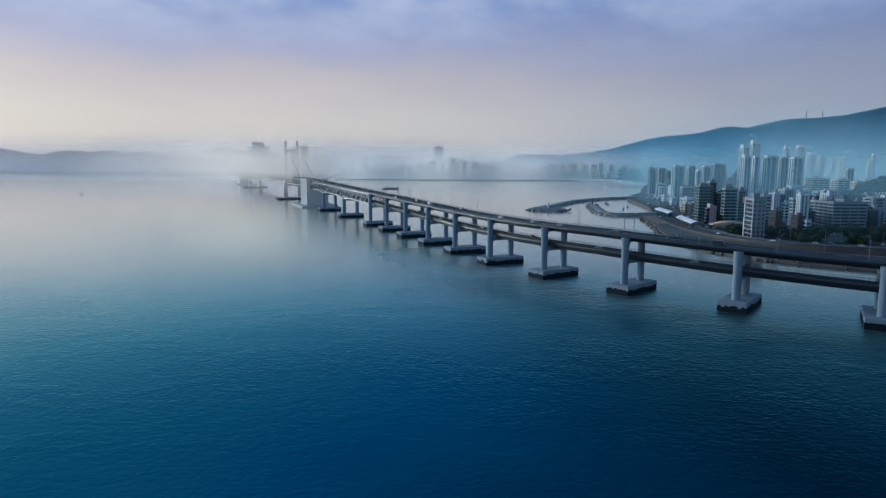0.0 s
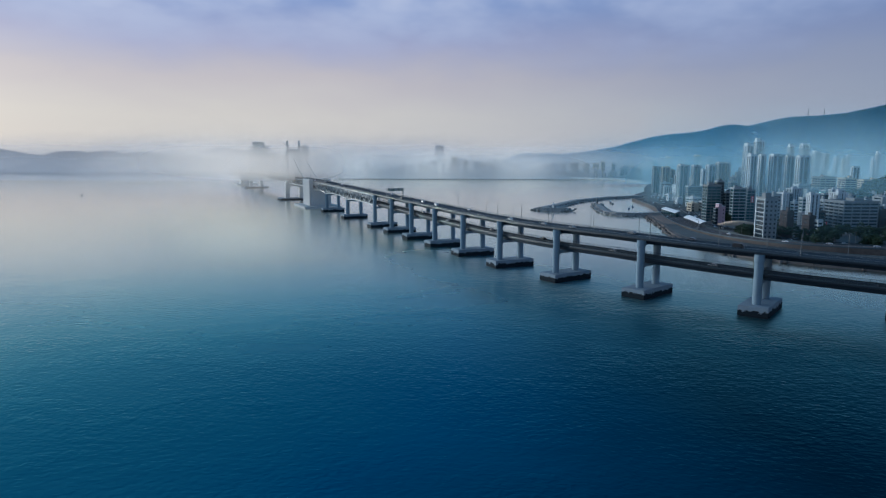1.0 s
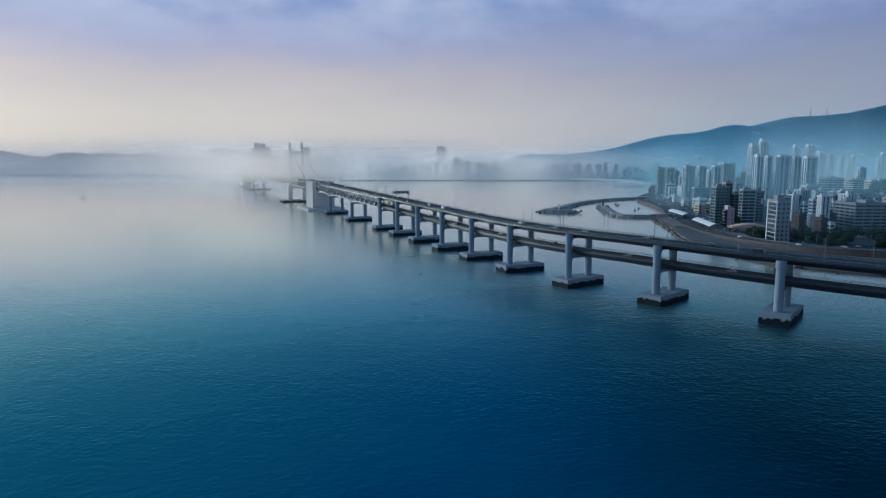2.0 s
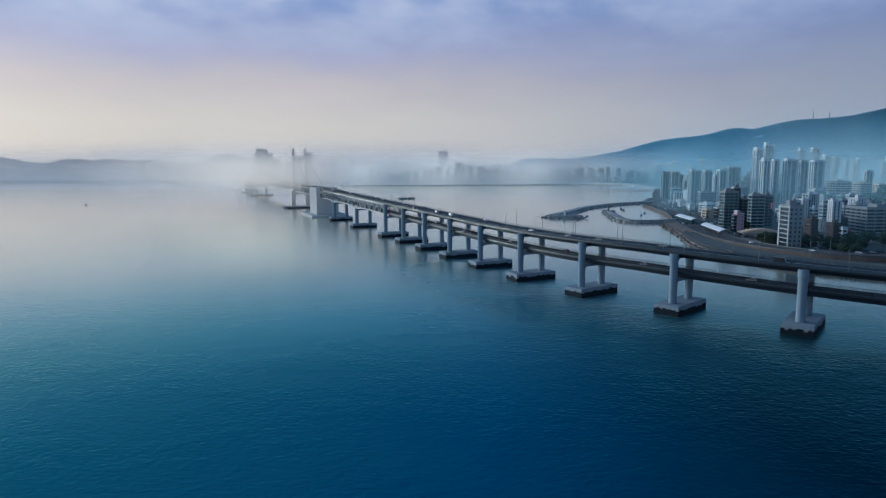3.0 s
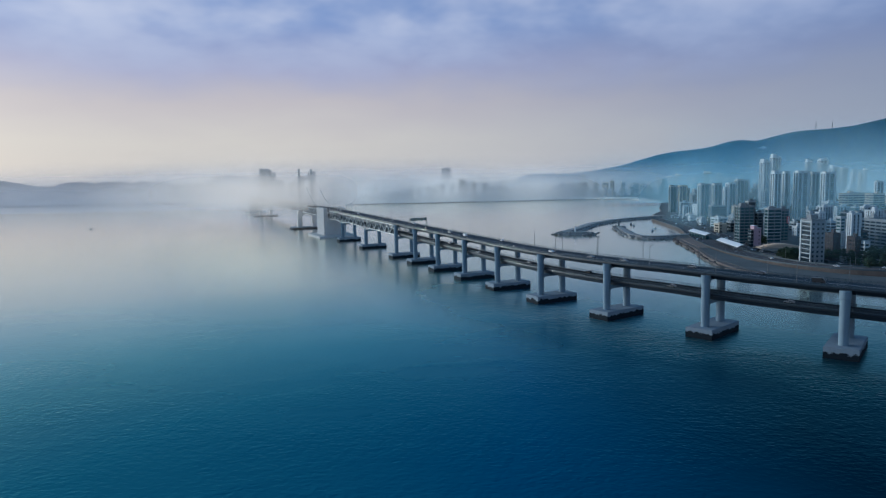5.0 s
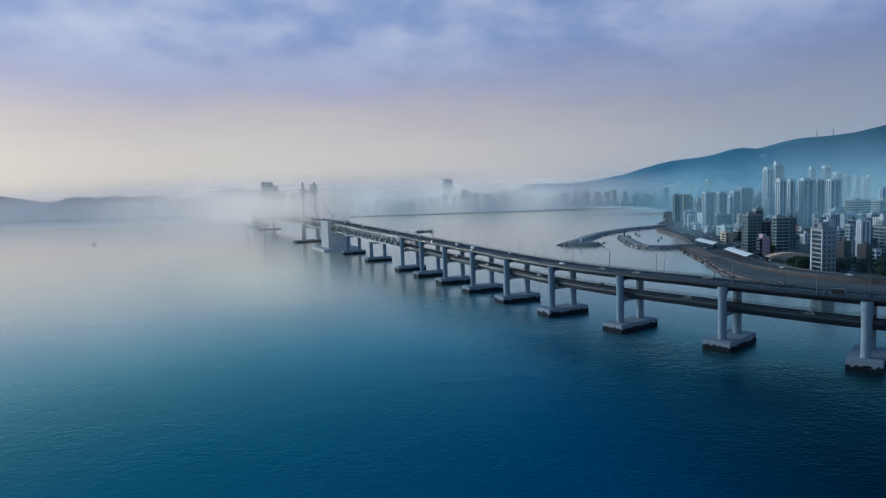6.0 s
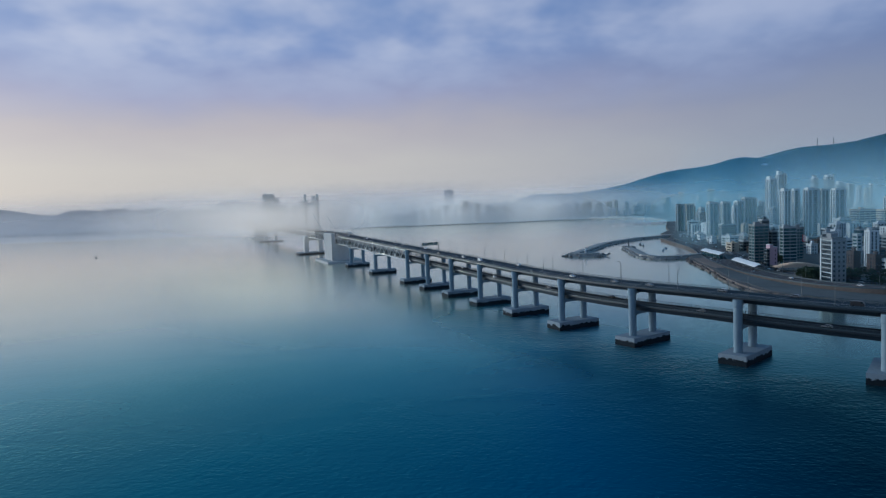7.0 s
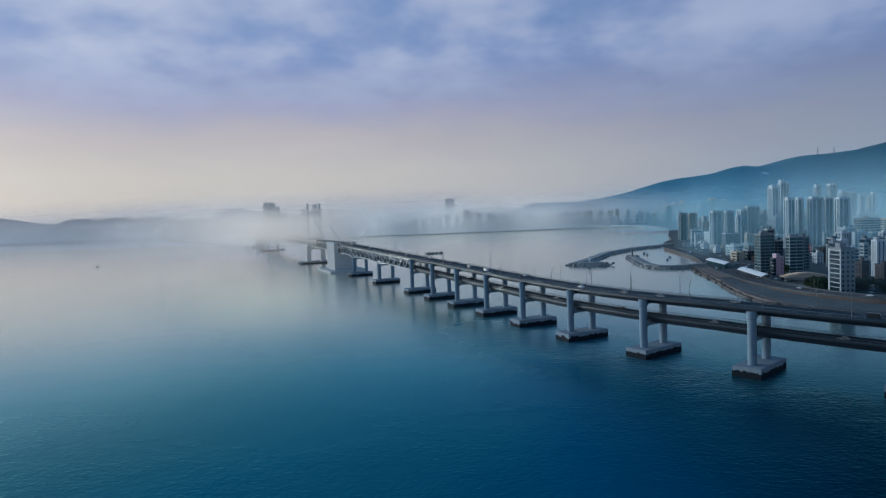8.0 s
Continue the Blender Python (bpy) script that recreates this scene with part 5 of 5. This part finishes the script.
def car_master(paint, van):
    c = thing("car", "", "car")
    bm = bmesh.new()
    if van:
        outline = [(-2.6, 0.35), (2.5, 0.35), (2.6, 1.0), (2.2, 1.5), (1.7, 2.3), (-2.6, 2.3)]
        glass = [(1.35, 1.35), (2.12, 1.45), (1.72, 2.15), (1.35, 2.15)]
    else:
        outline = [(-2.2, 0.3), (2.2, 0.3), (2.25, 0.75), (1.1, 0.95), (0.5, 1.42), (-1.2, 1.45), (-1.8, 1.0), (-2.25, 0.95)]
        glass = [(0.95, 0.97), (0.42, 1.36), (-1.1, 1.38), (-1.6, 1.0)]

    def slab(lst, hw):
        b2 = bmesh.new()
        lo = [b2.verts.new((-hw, yy, zz)) for yy, zz in lst]
        hi = [b2.verts.new((hw, yy, zz)) for yy, zz in lst]
        for i in range(len(lst)):
            j = (i + 1) % len(lst)
            b2.faces.new((lo[i], lo[j], hi[j], hi[i]))
        b2.faces.new(lo[::-1])
        b2.faces.new(hi)
        bmesh.ops.recalc_face_normals(b2, faces=b2.faces)
        return b2

    bm.free()
    part("body", slab(outline, 0.92), paint, c)
    part("window_glass", slab(glass, 0.94), GLASS, c)
    for sx in (-0.82, 0.82):
        for sy in (-1.4, 1.4):
            b2 = bmesh.new()
            tube(b2, [(0, 0, -0.12, 0.34), (0, 0, 0.12, 0.34)], 10)
            wheel = part("wheel", b2, BLACK, c)
            wheel.matrix_basis = Matrix.Translation((sx, sy, 0.34)) @ Matrix.Rotation(math.pi / 2, 4, "Y")
    return c


NAMES = ("white", "black", "grey", "dark grey")
cars = []
for i, paint in enumerate(CAR_PAINT):
    for van in (False, True):
        cars.append((car_master(paint, van), f"{NAMES[i]} {'van' if van else 'saloon car'} on the"))
used = set()
rng = random.Random(21)


def put_car(m, where, group):
    k = rng.choice((0, 0, 0, 1, 2, 2, 3, 4, 4, 6, 6, 5))
    master, text = cars[k]
    if k in used:
        c = copy_thing(master, m)
    else:
        used.add(k)
        c = master
        c.matrix_basis = m
    tagged(c, f"{text} {where}", "car", group)


for s in (-216, -190, -158, -120, -96, -60, -22, 20, 66, 96, 140, 150, 205, 262, 300, 352, 398, 470, 520):
    o = rng.choice((-6.3, -2.2, 2.2, 6.3))
    x, y, h = axis(s)
    put_car(Matrix.Translation(on(s, o, road_z(s) + 0.1)) @ Matrix.Rotation(h + (math.pi if o < 0 else 0), 4, "Z"), "upper bridge roadway", "cars on the bridge")
for s in (-205, -150, -88, -30, 40, 110):
    x, y, h = axis(s)
    put_car(Matrix.Translation(on(s, rng.choice((-3.4, 0.2, 3.4)), road_z(s) - LOWER + 0.1)) @ Matrix.Rotation(h, 4, "Z"), "lower bridge roadway", "cars on the bridge")
for line, half, n, where, group in ((SHORE_ROAD, 9.5, 26, "wide shore road", "cars on the shore road"), (INNER, 6.0, 84, "city street below the offices", "cars on the city street")):
    for k in range(n):
        i = rng.randrange(6, len(line) - 3)
        d = (line[i + 1] - line[i]).normalized()
        o = rng.choice((-0.72, -0.25, 0.25, 0.72)) * half if half > 7 else rng.choice((-0.8, 0.8, 0.3)) * half
        p = line[i] + (line[i + 1] - line[i]) * rng.random() + Vector((d.y, -d.x, 0)) * o + Vector((0, 0, 0.09))
        put_car(Matrix.Translation(p) @ Matrix.Rotation(math.atan2(d.y, d.x) - math.pi / 2, 4, "Z"), where, group)
for k in range(90):
    y = 860 + 400 * rng.random()
    x = shore_x(y) - 14 + rng.random() * 48
    if free(x, y, 2.6):
        TAKEN.append((x, y, 2.2))
        put_car(Matrix.Translation((x, y, 3.42)) @ Matrix.Rotation(radians(rng.choice((-20, 70, 160))), 4, "Z"), "harbour car park", "cars in the harbour car park")
for k, (master, text) in enumerate(cars):
    if k not in used:
        for o in (*master.children_recursive, master):
            bpy.data.objects.remove(o)


# ---- trees ----
def tree_master(seed, height, spread):
    rng = random.Random(seed)
    t = thing("tree", "dark green broad-leaved street tree", "tree", group="trees along the streets")
    bm = bmesh.new()
    tube(bm, [(0, 0, 0, 0.28), (0.1, 0, height * 0.3, 0.2), (0.15, 0.1, height * 0.6, 0.1)], 7)
    for k in range(5):
        a = k * 1.3 + rng.random()
        beam(bm, (0.1, 0, height * (0.3 + 0.05 * k)), (math.cos(a) * spread * 0.6, math.sin(a) * spread * 0.6, height * rng.uniform(0.55, 0.75)), 0.12, 0.12)
    part("trunk", bm, BARK, t)
    bm = bmesh.new()
    for k in range(95):
        a, q = rng.random() * 6.283, rng.random() ** 0.5
        zz = rng.random()
        r = spread * q * (0.55 + 0.45 * math.sin(math.pi * min(1, zz * 0.9 + 0.12)))
        s = rng.uniform(0.45, 1.0) * spread * 0.24
        lump(bm, (r * math.cos(a), r * math.sin(a), height * (0.38 + 0.62 * zz) - 0.25 * q * height * 0.4), (s, s, s * 0.7), rng, 1)
    part("crown", bm, GREEN, t)
    return t


masters = [tree_master(1, 9.5, 3.6), tree_master(2, 7.5, 3.2), tree_master(3, 11.5, 4.2)]
started = set()
rng = random.Random(33)


def put_tree(x, y, z):
    k = rng.randrange(3)
    m = Matrix.Translation((x, y, z)) @ Matrix.Rotation(rng.random() * 6, 4, "Z")
    if k in started:
        t = copy_thing(masters[k], m)
    else:
        started.add(k)
        t = masters[k]
        t.matrix_basis = m
    return t


def clear_of_roads(x, y):
    for line, half in ((SHORE_ROAD, 12.0), (INNER, 7.5)):
        for p in line:
            if (p.x - x) ** 2 + (p.y - y) ** 2 < half * half:
                return False
    return True


made = 0
while made < 280:
    x, y = rng.choice(((rng.uniform(262, 290), rng.uniform(560, 598)), (rng.uniform(300, 480), rng.uniform(455, 640)), (rng.uniform(285, 480), rng.uniform(480, 590)), (rng.uniform(285, 480), rng.uniform(480, 590)), (rng.uniform(280, 330), rng.uniform(700, 900))))
    if clear_of_roads(x, y) and free(x, y, 2.0) and x > shore_x(min(y, 2299)) + 4:
        put_tree(x, y, 3.4)
        made += 1


def knoll_z(x, y):
    k = max(0.0, 1 - math.hypot((x - 760) / 230, (y - 960) / 200))
    return 2.8 + 62 * k * k * (3 - 2 * k) + 3 * noise.fractal((x * 0.02, y * 0.02, 0.5), 1.0, 2.0, 3) * min(1, k * 4)


knoll = grid_sheet("hill_near", [520 + 12 * i for i in range(41)], [750 + 12 * i for i in range(36)], knoll_z, HILLSIDE)
tagged(knoll, "dark green wooded knoll behind the offices", "hill", kind="structure")
bm = bmesh.new()
made = 0
while made < 420:
    x, y = rng.uniform(535, 840), rng.uniform(770, 1010)
    z = knoll_z(x, y)
    if z > 5.5 and x < 0.8 * y:
        q = rng.uniform(2.2, 4.4)
        for k in range(3):
            lump(bm, (x + rng.uniform(-2, 2), y + rng.uniform(-2, 2), z + rng.uniform(0.5, 4.5)), (q, q, q * 0.85), rng, 1)
        made += 1
wood = part("woodland", bm, GREEN)
tagged(wood, "dense dark green wood covering the knoll", "woodland", kind="stuff")


# masts on the ridge
def radio_mast(x, h):
    y = 3250
    m = thing("radio_mast", "thin lattice radio mast on the mountain ridge", "mast", Matrix.Translation((x, y, ridge_right(x, y) - 2)), "masts on the ridge")
    bm = bmesh.new()
    for sx, sy in ((-2, -2), (2, -2), (2, 2), (-2, 2)):
        beam(bm, (sx, sy, 0), (sx * 0.2, sy * 0.2, h), 0.6, 0.6)
    for k in range(6):
        z = h * k / 6
        q = 2 - 1.8 * k / 6
        beam(bm, (-q, -q, z), (q, q, z + h / 6), 0.4, 0.4)
        beam(bm, (q, -q, z), (-q, q, z + h / 6), 0.4, 0.4)
    part("lattice", bm, STEEL, m)


radio_mast(1800, 38)
radio_mast(1880, 34)


# a pale lodge on the mountain's slope
def hill_lodge(x, y):
    z = min(ridge_right(x + i, y + j) for i in (-18, 18) for j in (-8, 8)) - 1.0
    b = thing("hill_lodge", "small white building among trees on the mountain slope", "building", Matrix.Translation((x, y, z)))
    bm = bmesh.new()
    box(bm, -16, 16, -6, 6, 0, 11)
    box(bm, -4, 10, -5, 5, 11, 15)
    part("wall", bm, WHITE, b)
    bm = bmesh.new()
    for k in range(7):
        box(bm, -15 + 4.4 * k, -12.4 + 4.4 * k, -6.1, -5.8, 4, 7)
    part("window_band", bm, GLASS, b)
    bm = bmesh.new()
    box(bm, -16.6, 16.6, -6.6, 6.6, 11.01, 11.8)
    part("roof", bm, WALLS["grey"], b)


hill_lodge(1487, 3144)
